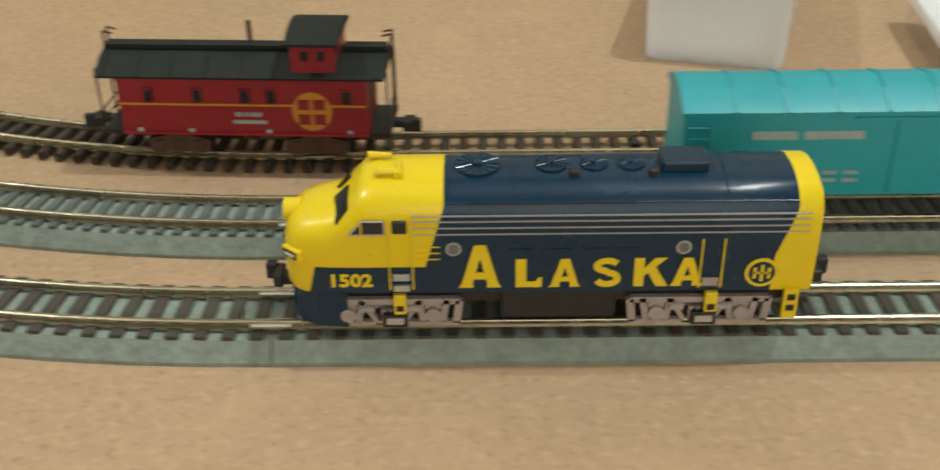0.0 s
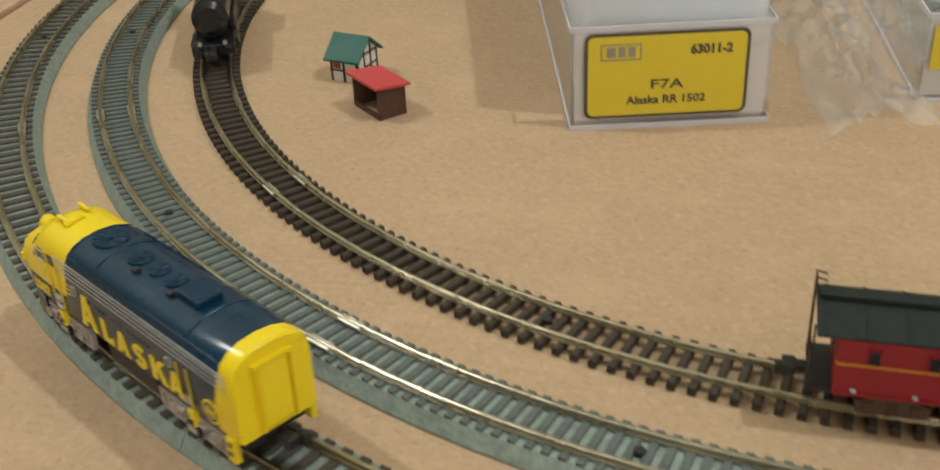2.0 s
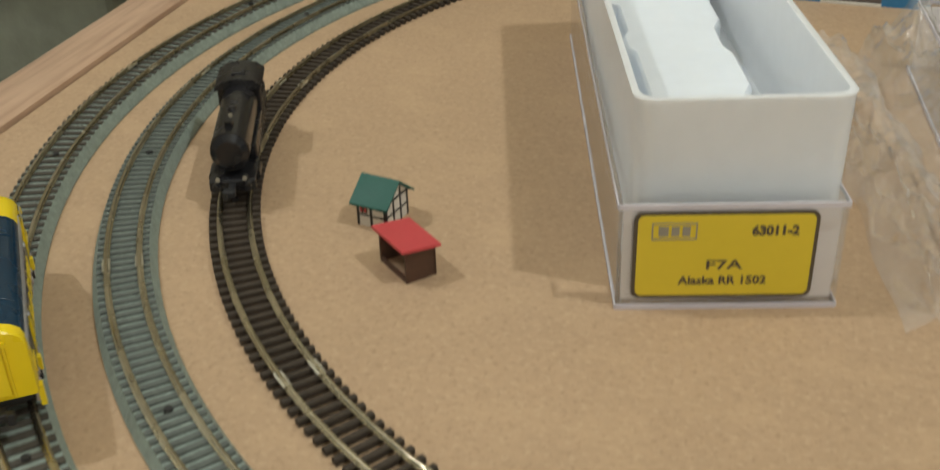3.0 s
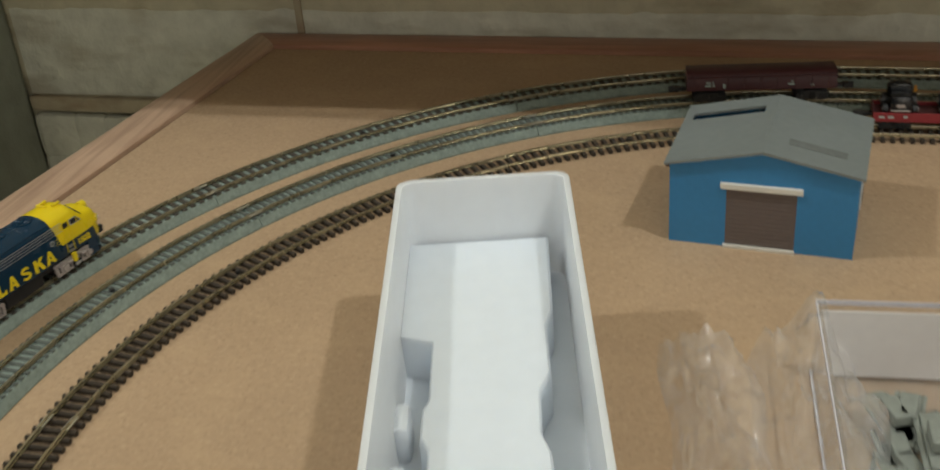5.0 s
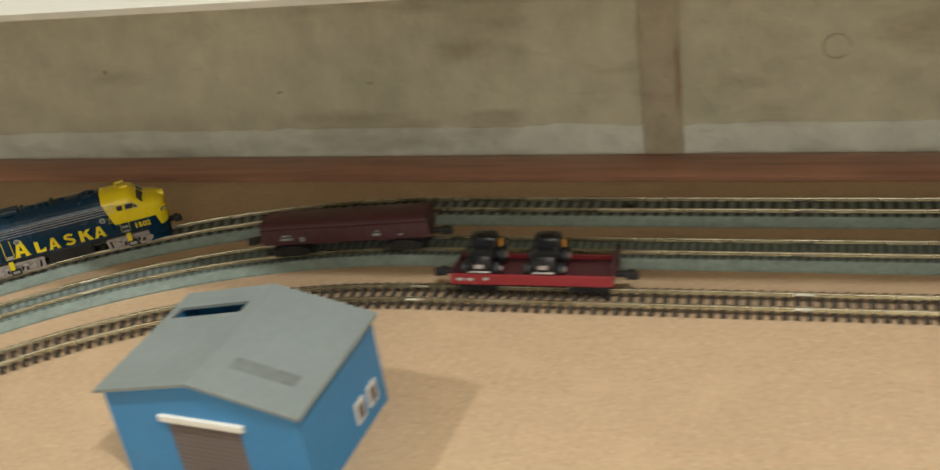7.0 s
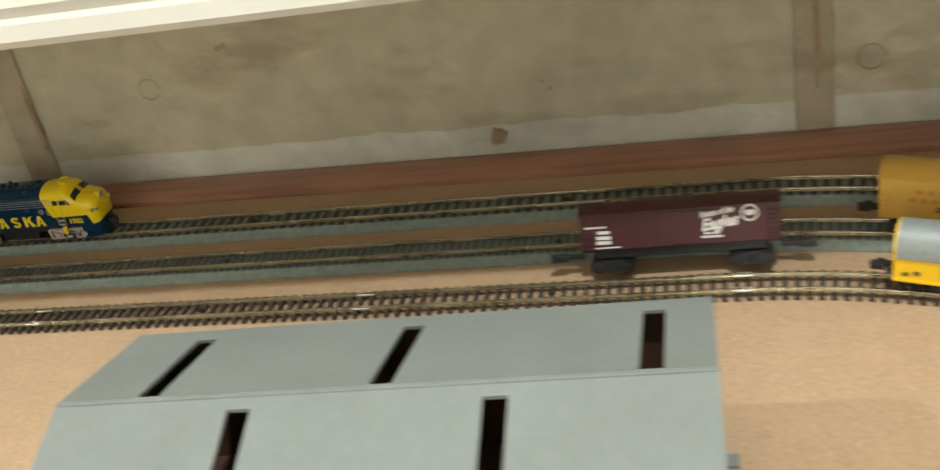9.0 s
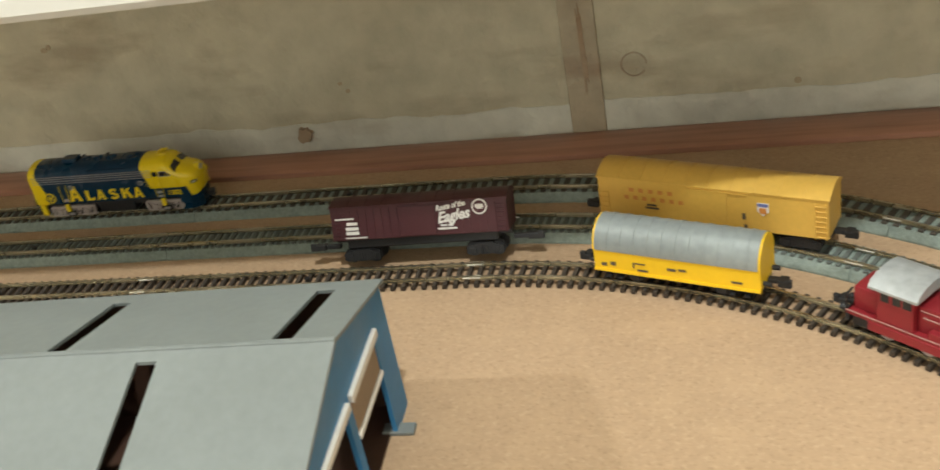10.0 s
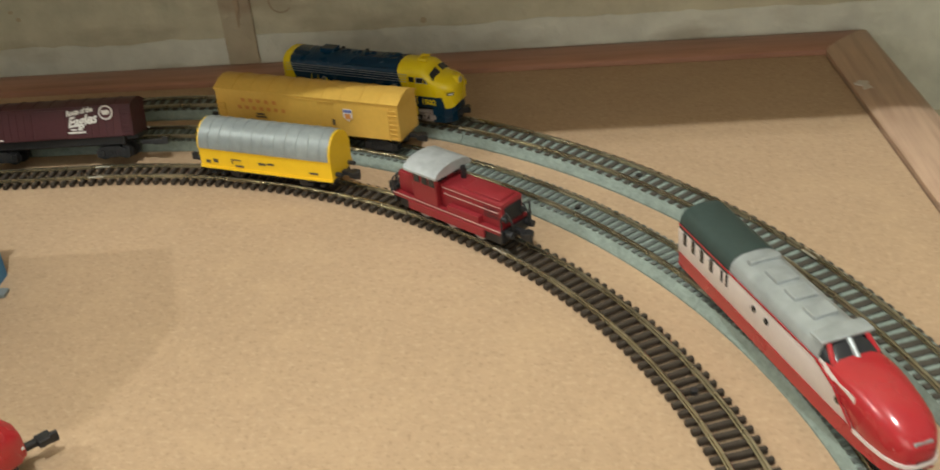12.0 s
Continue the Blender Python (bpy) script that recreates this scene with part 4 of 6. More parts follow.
def caboose():
    car = thing("caboose", "red model caboose with black roof and round yellow emblem", "caboose")
    h, hw, f, e = 0.0228, 0.0062, 0.0046, 0.0157
    part("body", box(-h, h, -hw, hw, f, e, 0.0002), M_CABOOSE, car)
    prof = [(-hw - 0.0007, e - 0.0003), (-hw - 0.0008, e + 0.0001), (-hw * 0.55, e + 0.0021), (0, e + 0.0028), (hw * 0.55, e + 0.0021), (hw + 0.0008, e + 0.0001), (hw + 0.0007, e - 0.0003)]
    part("roof", prism(prof, -h - 0.0034, h + 0.0034), M_ROOFDK, car, smooth=True)
    for i in range(9):
        x = -h - 0.002 + i * (2 * h + 0.004) / 8
        if not 0.0080 < x < 0.0190:
            part("roof_seam", prism([(y * 1.005, z + 0.00018) for y, z in prof], x - 0.0002, x + 0.0002), M_ROOFDK, car)
    part("roof_walk", box(-h - 0.0030, 0.0082, -0.0012, 0.0012, e + 0.0028, e + 0.0036), M_ROOFDK, car)
    part("roof_walk", box(0.0184, h + 0.0034, -0.0012, 0.0012, e + 0.0028, e + 0.0036), M_ROOFDK, car)
    cup = part("cupola", box(0.0096, 0.0174, -hw + 0.0003, hw - 0.0003, e, 0.0218, 0.0001), M_CABOOSE, car)
    part("cupola_roof", prism([(-hw - 0.0006, 0.0214), (-hw - 0.0006, 0.0219), (-hw * 0.5, 0.0232), (0, 0.0236), (hw * 0.5, 0.0232), (hw + 0.0006, 0.0219), (hw + 0.0006, 0.0214)], 0.0088, 0.0182), M_ROOFDK, cup, smooth=True)
    for s in (-1, 1):
        for x in (0.0114, 0.0144):
            part("cupola_window", box(x, x + 0.0014, s * (hw - 0.0003) - 0.0001, s * (hw - 0.0003) + 0.0001, 0.0186, 0.0203), M_WINDOW, cup)
        for x in (-0.0170, -0.0080, 0.0007, 0.0055, 0.0192):
            win = part("window", box(x - 0.0008, x + 0.0008, s * hw - 0.0002, s * hw + 0.0001, 0.0109, 0.0133), M_WINDOW, car)
            fr = bmesh.new()
            for a in ((-0.0010, -0.0008), (0.0008, 0.0010)):
                box(x + a[0], x + a[1], s * hw - 0.0003, s * hw + 0.0003, 0.0107, 0.0135, bm=fr)
            box(x - 0.0010, x + 0.0010, s * hw - 0.0003, s * hw + 0.0003, 0.0133, 0.0135, bm=fr)
            part("window_frame", fr, M_CABOOSE, win)
        part("belt_strip", box(-h, h, s * hw - 0.0003, s * hw + 0.0003, 0.0103, 0.0106), M_ORANGE, car, "thin gold belt line")
        part("sill_strip", box(-h, h, s * hw - 0.0003, s * hw + 0.0003, f, f + 0.0005), M_CABOOSE, car)
        em = part("emblem", rod((0.0128, s * hw, 0.0094), (0.0128, s * (hw + 0.00035), 0.0094), 0.0036, 36), M_ORANGE, car, "round orange-yellow emblem")
        cross = bmesh.new()
        for dx, dz in ((-0.0014, 0.0014), (0.0014, 0.0014), (-0.0014, -0.0014), (0.0014, -0.0014)):
            box(0.0128 + dx - 0.0010, 0.0128 + dx + 0.0010, s * (hw + 0.0002), s * (hw + 0.0004), 0.0094 + dz - 0.0009, 0.0094 + dz + 0.0009, 0.0002, bm=cross)
        part("emblem_marks", cross, M_CABOOSE, em)
        bars(car, -0.0020, 0.0066, s * hw, s, ((0.0006, 0.0016, 0.0012, 0.0008), (0.0022, 0.0016, 0.0008, 0.0008), (0.0034, 0.0016, 0.0009, 0.0008), (0.0046, 0.0016, 0.0008, 0.0008), (0, 0.0002, 0.0062, 0.0007)), M_FADED)
        for x in (-0.0195, -0.0100, 0.0045, 0.0195):
            part("rivet_plate", box(x - 0.0005, x + 0.0005, s * hw - 0.0003, s * hw + 0.0003, f + 0.0004, f + 0.0012, 0.0002), M_FADED, car)
    for w in (-1, 1):
        part("platform", box(min(w * h, w * (h + 0.0040)), max(w * h, w * (h + 0.0040)), -hw + 0.0005, hw - 0.0005, f - 0.0004, f + 0.0004), M_BLACK, car)
        rail = bmesh.new()
        for y in (-hw + 0.0008, hw - 0.0008):
            rod((w * (h + 0.0037), y, f), (w * (h + 0.0037), y, e + 0.0008), 0.0002, 6, bm=rail)
        for z in (f + 0.0022, f + 0.0040):
            rod((w * (h + 0.0037), -hw + 0.0008, z), (w * (h + 0.0037), hw - 0.0008, z), 0.00018, 6, bm=rail)
        part("end_railing", rail, M_BLACK, car)
        lad = bmesh.new()
        for y in (0.0012, 0.0032):
            rod((w * (h + 0.0039), y, f), (w * (h + 0.0039), y, e + 0.0050), 0.0002, 6, bm=lad)
            rod((w * (h + 0.0039), y, e + 0.0050), (w * (h + 0.0022), y, e + 0.0046), 0.0002, 6, bm=lad)
        for i in range(5):
            z = f + 0.0015 + 0.0024 * i
            rod((w * (h + 0.0039), 0.0012, z), (w * (h + 0.0039), 0.0032, z), 0.00015, 6, bm=lad)
        part("end_ladder", lad, M_HUTBROWN, car)
        coupler(car, w * (h + 0.0030), w, long=0.0050)
        part("end_door", box(min(w * h, w * (h + 0.0002)), max(w * h, w * (h + 0.0002)), -0.0016, 0.0016, f + 0.0004, e - 0.001), M_HUTBROWN, car)
    part("smokestack", rod((0.0008, 0.0010, e + 0.0024), (0.0008, 0.0010, 0.0230), 0.00045, 10), M_HUTBROWN, car)
    for x in (-0.0130, 0.0130):
        bogie(car, x, 0.0074, M_HUTBROWN)
    return car


def steam_engine():
    eng = thing("steam_locomotive", "black model steam engine with silver lamps on the inner oval", "locomotive")
    part("frame", box(-0.0240, 0.0250, -0.0048, 0.0048, 0.0020, 0.0052, 0.0004), M_BLACKG, eng)
    part("boiler", rod((-0.0100, 0, 0.0126), (0.0225, 0, 0.0126), 0.0056, 28), M_BLACKG, eng, smooth=True)
    part("smokebox_door", rod((0.0224, 0, 0.0126), (0.0240, 0, 0.0126), 0.0054, 24, 0.0036), M_BLACKG, eng, smooth=True)
    for s in (-1, 1):
        part("side_tank", box(-0.0110, 0.0130, s * 0.0052 - 0.0012, s * 0.0052 + 0.0012, 0.0056, 0.0100, 0.0006), M_BLACKG, eng)
        part("cylinder", rod((0.0140, s * 0.0056, 0.0040), (0.0200, s * 0.0056, 0.0040), 0.0019, 14), M_BLACKG, eng, smooth=True)
        lamp = part("head_lamp", rod((0.0252, s * 0.0038, 0.0066), (0.0266, s * 0.0038, 0.0066), 0.0008, 12), M_BLACKG, eng)
        part("lamp_lens", rod((0.0265, s * 0.0038, 0.0066), (0.0269, s * 0.0038, 0.0066), 0.0007, 12), M_JOINER, lamp)
        part("buffer", rod((0.0255, s * 0.0045, 0.0046), (0.0282, s * 0.0045, 0.0046), 0.0011, 12), M_BLACKG, eng)
        for x in (-0.0110, -0.0010, 0.0090):
            part("driving_wheel", rod((x, s * 0.0036, 0.0034), (x, s * 0.0044, 0.0034), 0.0034, 22), M_BLACK, eng, smooth=True)
        part("coupling_rod", box(-0.0115, 0.0095, s * 0.0047 - 0.0002, s * 0.0047 + 0.0002, 0.0022, 0.0030), M_SILVER, eng)
        part("cab_window", box(-0.0190, -0.0140, s * 0.0066 - 0.0002, s * 0.0066 + 0.0002, 0.0128, 0.0160, 0.0003), M_WINDOW, eng)
    part("running_board", box(-0.0230, 0.0255, -0.0066, 0.0066, 0.0050, 0.0057, 0.0002), M_BLACKG, eng)
    part("cab", box(-0.0205, -0.0100, -0.0066, 0.0066, 0.0056, 0.0176, 0.0004), M_BLACKG, eng)
    part("cab_roof", prism([(-0.0072, 0.0170), (-0.0072, 0.0178), (-0.0048, 0.0196), (0, 0.0203), (0.0048, 0.0196), (0.0072, 0.0178), (0.0072, 0.0170)], -0.0235, -0.0088), M_BLACKG, eng, smooth=True)
    part("roof_vent", box(-0.0180, -0.0130, -0.0022, 0.0022, 0.0196, 0.0207, 0.0003), M_BLACKG, eng)
    part("coal_bunker", box(-0.0270, -0.0205, -0.0062, 0.0062, 0.0050, 0.0120, 0.0005), M_BLACKG, eng)
    part("chimney", rod((0.0175, 0, 0.0165), (0.0175, 0, 0.0196), 0.0013, 14, 0.0016), M_BLACKG, eng, smooth=True)
    part("steam_dome", rod((0.0075, 0, 0.0165), (0.0075, 0, 0.0190), 0.0018, 16, 0.0012), M_BLACKG, eng, smooth=True)
    part("sand_dome", box(-0.0008, 0.0028, -0.0014, 0.0014, 0.0165, 0.0186, 0.0005), M_BLACKG, eng)
    part("bell", rod((0.0122, 0, 0.0165), (0.0122, 0, 0.0188), 0.0006, 12), M_JOINER, eng, "small silver bell")
    part("buffer_beam", box(0.0245, 0.0257, -0.0066, 0.0066, 0.0026, 0.0056, 0.0002), M_BLACKG, eng)
    coupler(eng, 0.0257, 1, long=0.0062)
    coupler(eng, -0.0270, -1, long=0.0050)
    return eng


def hopper_car():
    car = thing("ore_wagon", "dark maroon open-sided model freight wagon on the middle oval", "freight car")
    h, hw = 0.0270, 0.0066
    body = [(-hw, 0.0052), (-hw, 0.0104), (-hw * 0.86, 0.0116), (-hw * 0.6, 0.0122), (hw * 0.6, 0.0122), (hw * 0.86, 0.0116), (hw, 0.0104), (hw, 0.0052), (0.003, 0.0040), (-0.003, 0.0040)]
    part("body", prism(body, -h, h), M_MAROON, car, smooth=True)
    for s in (-1, 1):
        for i in range(9):
            x = -h + 0.003 + i * 0.006
            part("side_post", box(x - 0.0002, x + 0.0002, s * hw - 0.0004, s * hw + 0.0002, 0.0054, 0.0102), M_MAROON, car)
        part("top_rail", box(-h, h, s * hw - 0.0005, s * hw + 0.0003, 0.0100, 0.0106), M_MAROON, car)
        bars(car, -0.0205, 0.0068, s * (hw + 0.0003), s, ((0, 0, 0.0036, 0.0007), (0.0004, 0.0012, 0.0028, 0.0006), (0.0065, -0.0006, 0.0010, 0.0016), (0.030, 0.0, 0.0022, 0.0008), (0.031, 0.0012, 0.0008, 0.0006), (0.038, -0.0004, 0.0012, 0.0007)), M_FADED)
    for x in (-0.0185, 0.0185):
        bogie(car, x, 0.0074)
    coupler(car, h, 1)
    coupler(car, -h, -1)
    return car


def flat_wagon():
    car = thing("flat_wagon", "red-sided model flat wagon set down beside the inner track", "freight car")
    h, hw = 0.0250, 0.0066
    part("deck", box(-h, h, -hw, hw, 0.0046, 0.0056), M_MAROON, car, "dark wine-red deck")
    for s in (-1, 1):
        part("side_sill", box(-h, h, s * hw - 0.0004, s * hw + 0.0004, 0.0036, 0.0070, 0.0002), M_RED, car, "red side sill")
        bars(car, -0.0230, 0.0050, s * (hw + 0.0004), s, ((0, 0, 0.002, 0.0008), (0.0032, 0, 0.002, 0.0008), (0.0085, 0.0002, 0.0015, 0.0008)), M_FADED)
    part("end_board", box(h - 0.0008, h, -hw, hw, 0.0056, 0.0100, 0.0002), M_MAROON, car)
    part("end_board", box(-h, -h + 0.0008, -hw, hw, 0.0056, 0.0072, 0.0002), M_MAROON, car)
    for x in (-0.0170, 0.0170):
        bogie(car, x, 0.0074)
    coupler(car, h, 1)
    coupler(car, -h, -1)
    return car


def load_tractor():
    """A small black road engine, standing crosswise on the flat wagon."""
    t = thing("toy_car", "tiny black model motor car with silver fittings on wagon", "vehicle", group="wagon load")
    part("bonnet", box(-0.0031, 0.0031, -0.0056, 0.0006, 0.0012, 0.0064, 0.0014), M_BLACKG, t, smooth=True)
    part("cab", box(-0.0034, 0.0034, 0.0000, 0.0054, 0.0012, 0.0088, 0.0016), M_BLACKG, t, smooth=True)
    part("boot", box(-0.0028, 0.0028, 0.0048, 0.0064, 0.0012, 0.0052, 0.0008), M_BLACKG, t, smooth=True)
    part("windscreen", box(-0.0026, 0.0026, -0.0002, 0.0001, 0.0062, 0.0078), M_WINDOW, t)
    part("bumper", box(-0.0026, 0.0026, -0.0062, -0.0056, 0.0016, 0.0021, 0.0002), M_TRUCK, t, "dull silver bumper")
    part("grille", box(-0.0011, 0.0011, -0.0059, -0.0055, 0.0028, 0.0038), M_TRUCK, t, "dull silver radiator plate")
    for s in (-1, 1):
        for y, r in ((-0.0034, 0.0017), (0.0030, 0.0024)):
            w = part("wheel", rod((s * 0.0032, y, r), (s * 0.0046, y, r), r, 18), M_BLACK, t, smooth=True)
            part("hub", rod((s * 0.0045, y, r), (s * 0.0049, y, r), r * 0.4, 12), M_TRUCK, w)
    part("side_lamp", rod((0.0040, 0.0016, 0.0056), (0.0040, 0.0016, 0.0076), 0.0004, 8), M_ORANGE, t, "brass side lamp")
    return t


def curved_roof_wagon():
    car = thing("covered_wagon", "yellow model covered wagon with a silver barrel roof", "freight car")
    h, hw = 0.0238, 0.0064
    part("body", box(-h, h, -hw, hw, 0.0042, 0.0108, 0.0002), M_WAGON, car)
    arc = [(-hw - 0.0004, 0.0108)] + [(-(hw + 0.0004) * math.cos(math.pi * i / 14), 0.0112 + 0.0072 * math.sin(math.pi * i / 14)) for i in range(15)] + [(hw + 0.0004, 0.0108)]
    part("end_wall", prism([(y * 0.97, z - 0.0002) for y, z in arc], -h, -h + 0.0006), M_WAGON, car)
    part("end_wall", prism([(y * 0.97, z - 0.0002) for y, z in arc], h - 0.0006, h), M_WAGON, car)
    part("roof", prism(arc, -h + 0.0006, h - 0.0006), M_ROOFSIL, car, "silver barrel roof", smooth=True)
    for i in range(1, 12):
        x = -h + 2 * h * i / 12
        part("roof_rib", prism([(y * 1.02, z + 0.00016) for y, z in arc], x - 0.0005, x + 0.0005), M_ROOFSIL, car, smooth=True)
    for s in (-1, 1):
        part("sill", box(-h, h, s * hw - 0.0004, s * hw + 0.0004, 0.0040, 0.0047), M_WAGON, car)
        bars(car, -0.0215, 0.0054, s * (hw + 0.0002), s, ((0.0, 0.0004, 0.0016, 0.0010), (0.0028, 0.0008, 0.0016, 0.0012), (0.0095, 0.0022, 0.0036, 0.0004), (0.0095, 0.0008, 0.0004, 0.0014), (0.0108, 0.0, 0.0030, 0.0006), (0.0195, 0.0016, 0.0026, 0.0008), (0.0228, 0.0019, 0.0022, 0.0007), (0.0375, 0.0006, 0.0030, 0.0006)), M_INK)
        for x in (-0.0200, -0.0165, 0.0155, 0.0195):
            part("step", box(x, x + 0.0014, s * hw - 0.0008, s * hw + 0.0008, 0.0024, 0.0028), M_BLACK, car)
        for x in (-h, h):
            w = 1 if x > 0 else -1
            part("buffer", rod((x, s * 0.0040, 0.0056), (x + w * 0.0022, s * 0.0040, 0.0056), 0.0007, 10), M_BLACK, car)
    part("underframe", box(-h + 0.0004, h - 0.0004, -0.0052, 0.0052, 0.0026, 0.0043), M_BLACK, car)
    for x in (-0.0125, 0.0125):
        wheelset(car, x, 0.0024)
        for s in (-1, 1):
            part("axle_guard", box(x - 0.0016, x + 0.0016, s * 0.0050 - 0.0003, s * 0.0050 + 0.0003, 0.0012, 0.0042, 0.0002), M_BLACK, car)
    coupler(car, h, 1)
    coupler(car, -h, -1)
    return car


M_PINK = material("worn_line_paint", (0.40, 0.22, 0.20), 0.5, 0, 0.3, 900, 0)


def shunter():
    eng = thing("shunting_locomotive", "red model diesel shunter with a worn silver cab roof", "locomotive")
    part("running_plate", box(-0.0215, 0.0215, -0.0064, 0.0064, 0.0052, 0.0064, 0.0002), M_RED, eng)
    for s in (-1, 1):
        part("side_skirt", box(-0.0150, 0.0150, s * 0.0062 - 0.0004, s * 0.0062 + 0.0004, 0.0028, 0.0054, 0.0002), M_RED, eng)
        part("white_line", box(-0.0214, 0.0214, s * 0.0064 - 0.00015, s * 0.0064 + 0.00015, 0.0063, 0.0065), M_PINK, eng)
        part("side_box", box(0.0010, 0.0130, s * 0.0052 - 0.0011, s * 0.0052 + 0.0011, 0.0064, 0.0086, 0.0002), M_RED, eng)
        part("hood_line", box(-0.0020, 0.0204, s * 0.0046 - 0.0001, s * 0.0046 + 0.00012, 0.0126, 0.0128), M_PINK, eng)
    part("long_hood", box(-0.0030, 0.0205, -0.0045, 0.0045, 0.0062, 0.0138, 0.0007), M_RED, eng, smooth=True)
    part("hood_hatch", box(0.0040, 0.0150, -0.0024, 0.0024, 0.0137, 0.0141, 0.0001), M_RED, eng)
    part("radiator", box(0.0204, 0.0208, -0.0034, 0.0034, 0.0076, 0.0124), M_BLACK, eng)
    part("short_hood", box(-0.0205, -0.0120, -0.0045, 0.0045, 0.0062, 0.0128, 0.0007), M_RED, eng, smooth=True)
    cab = part("cab", box(-0.0130, -0.0030, -0.0061, 0.0061, 0.0062, 0.0165, 0.0004), M_RED, eng)
    for s in (-1, 1):
        for x in (-0.0118, -0.0086, -0.0058):
            part("cab_window", box(x, x + 0.0022, s * 0.0061 - 0.00015, s * 0.0061 + 0.00015, 0.0126, 0.0156), M_WINDOW, cab)
        part("end_window", box(-0.0031, -0.0028, s * 0.0032 - 0.0018, s * 0.0032 + 0.0018, 0.0140, 0.0160), M_WINDOW, cab)
        part("end_window", box(-0.0132, -0.0129, s * 0.0032 - 0.0018, s * 0.0032 + 0.0018, 0.0134, 0.0158), M_WINDOW, cab)
    part("cab_roof", prism([(-0.0074, 0.0158), (-0.0074, 0.0165), (-0.0062, 0.0178), (-0.0035, 0.0187), (0, 0.0190), (0.0035, 0.0187), (0.0062, 0.0178), (0.0074, 0.0165), (0.0074, 0.0158)], -0.0146, -0.0014), material("worn_silver_roof", (0.40, 0.42, 0.42), 0.5, 0.3, 0.25, 350, 0.1), eng, "worn silver cab roof", smooth=True)
    part("exhaust", rod((0.0006, 0.0020, 0.0136), (0.0006, 0.0020, 0.0172), 0.0009, 12), M_BLACK, eng)
    part("hood_cover", box(0.0052, 0.0192, -0.0034, 0.0034, 0.0136, 0.0144, 0.0004), M_RED, eng, smooth=True)
    for s in (-1, 1):
        grille = bmesh.new()
        for i in range(7):
            x = 0.0140 + i * 0.0008
            box(x, x + 0.0004, s * 0.0045 - 0.0001, s * 0.0045 + 0.00012, 0.0086, 0.0120, bm=grille)
        part("side_grille", grille, M_MAROON, eng)
        for w, x0 in ((1, 0.0200), (-1, -0.0200)):
            part("end_lamp", rod((x0, s * 0.0036, 0.0090), (x0 + w * 0.0016, s * 0.0036, 0.0090), 0.0008, 12), M_BLACK, eng)
    rail_ = bmesh.new()
    for s in (-1, 1):
        rod((-0.0010, s * 0.0050, 0.0112), (0.0195, s * 0.0050, 0.0112), 0.00016, 6, bm=rail_)
        for x in (-0.0008, 0.0090, 0.0193):
            rod((x, s * 0.0044, 0.0112), (x, s * 0.0051, 0.0112), 0.00016, 6, bm=rail_)
    part("grab_rail", rail_, M_PINK, eng)
    part("frame", box(-0.0205, 0.0205, -0.0050, 0.0050, 0.0014, 0.0053, 0.0004), M_BLACK, eng)
    for x in (-0.0110, 0.0, 0.0110):
        wheelset(eng, x, 0.0028, M_TRUCK)
    for s in (-1, 1):
        part("coupling_rod", box(-0.0115, 0.0115, s * 0.0053 - 0.0002, s * 0.0053 + 0.0002, 0.0022, 0.0030), M_SILVER, eng)
        for w in (-1, 1):
            part("buffer", rod((w * 0.0212, s * 0.0042, 0.0052), (w * 0.0240, s * 0.0042, 0.0052), 0.0010, 12), M_BLACK, eng)
            gr = bmesh.new()
            for a, b in (((w * 0.0214, s * 0.0060, 0.0030), (w * 0.0214, s * 0.0060, 0.0105)), ((w * 0.0214, s * 0.0060, 0.0105), (w * 0.0214, s * 0.0034, 0.0112)), ((w * 0.0214, s * 0.0034, 0.0112), (w * 0.0232, s * 0.0034, 0.0085)), ((w * 0.0232, s * 0.0034, 0.0085), (w * 0.0232, s * 0.0034, 0.0052))):
                rod(a, b, 0.0003, 6, bm=gr)
            part("hand_rail", gr, M_BLACK, eng)
    for w in (-1, 1):
        part("buffer_beam", box(min(w * 0.0205, w * 0.0216), max(w * 0.0205, w * 0.0216), -0.0064, 0.0064, 0.0030, 0.0064, 0.0002), M_BLACK, eng)
        coupler(eng, w * 0.0214, w)
    return eng


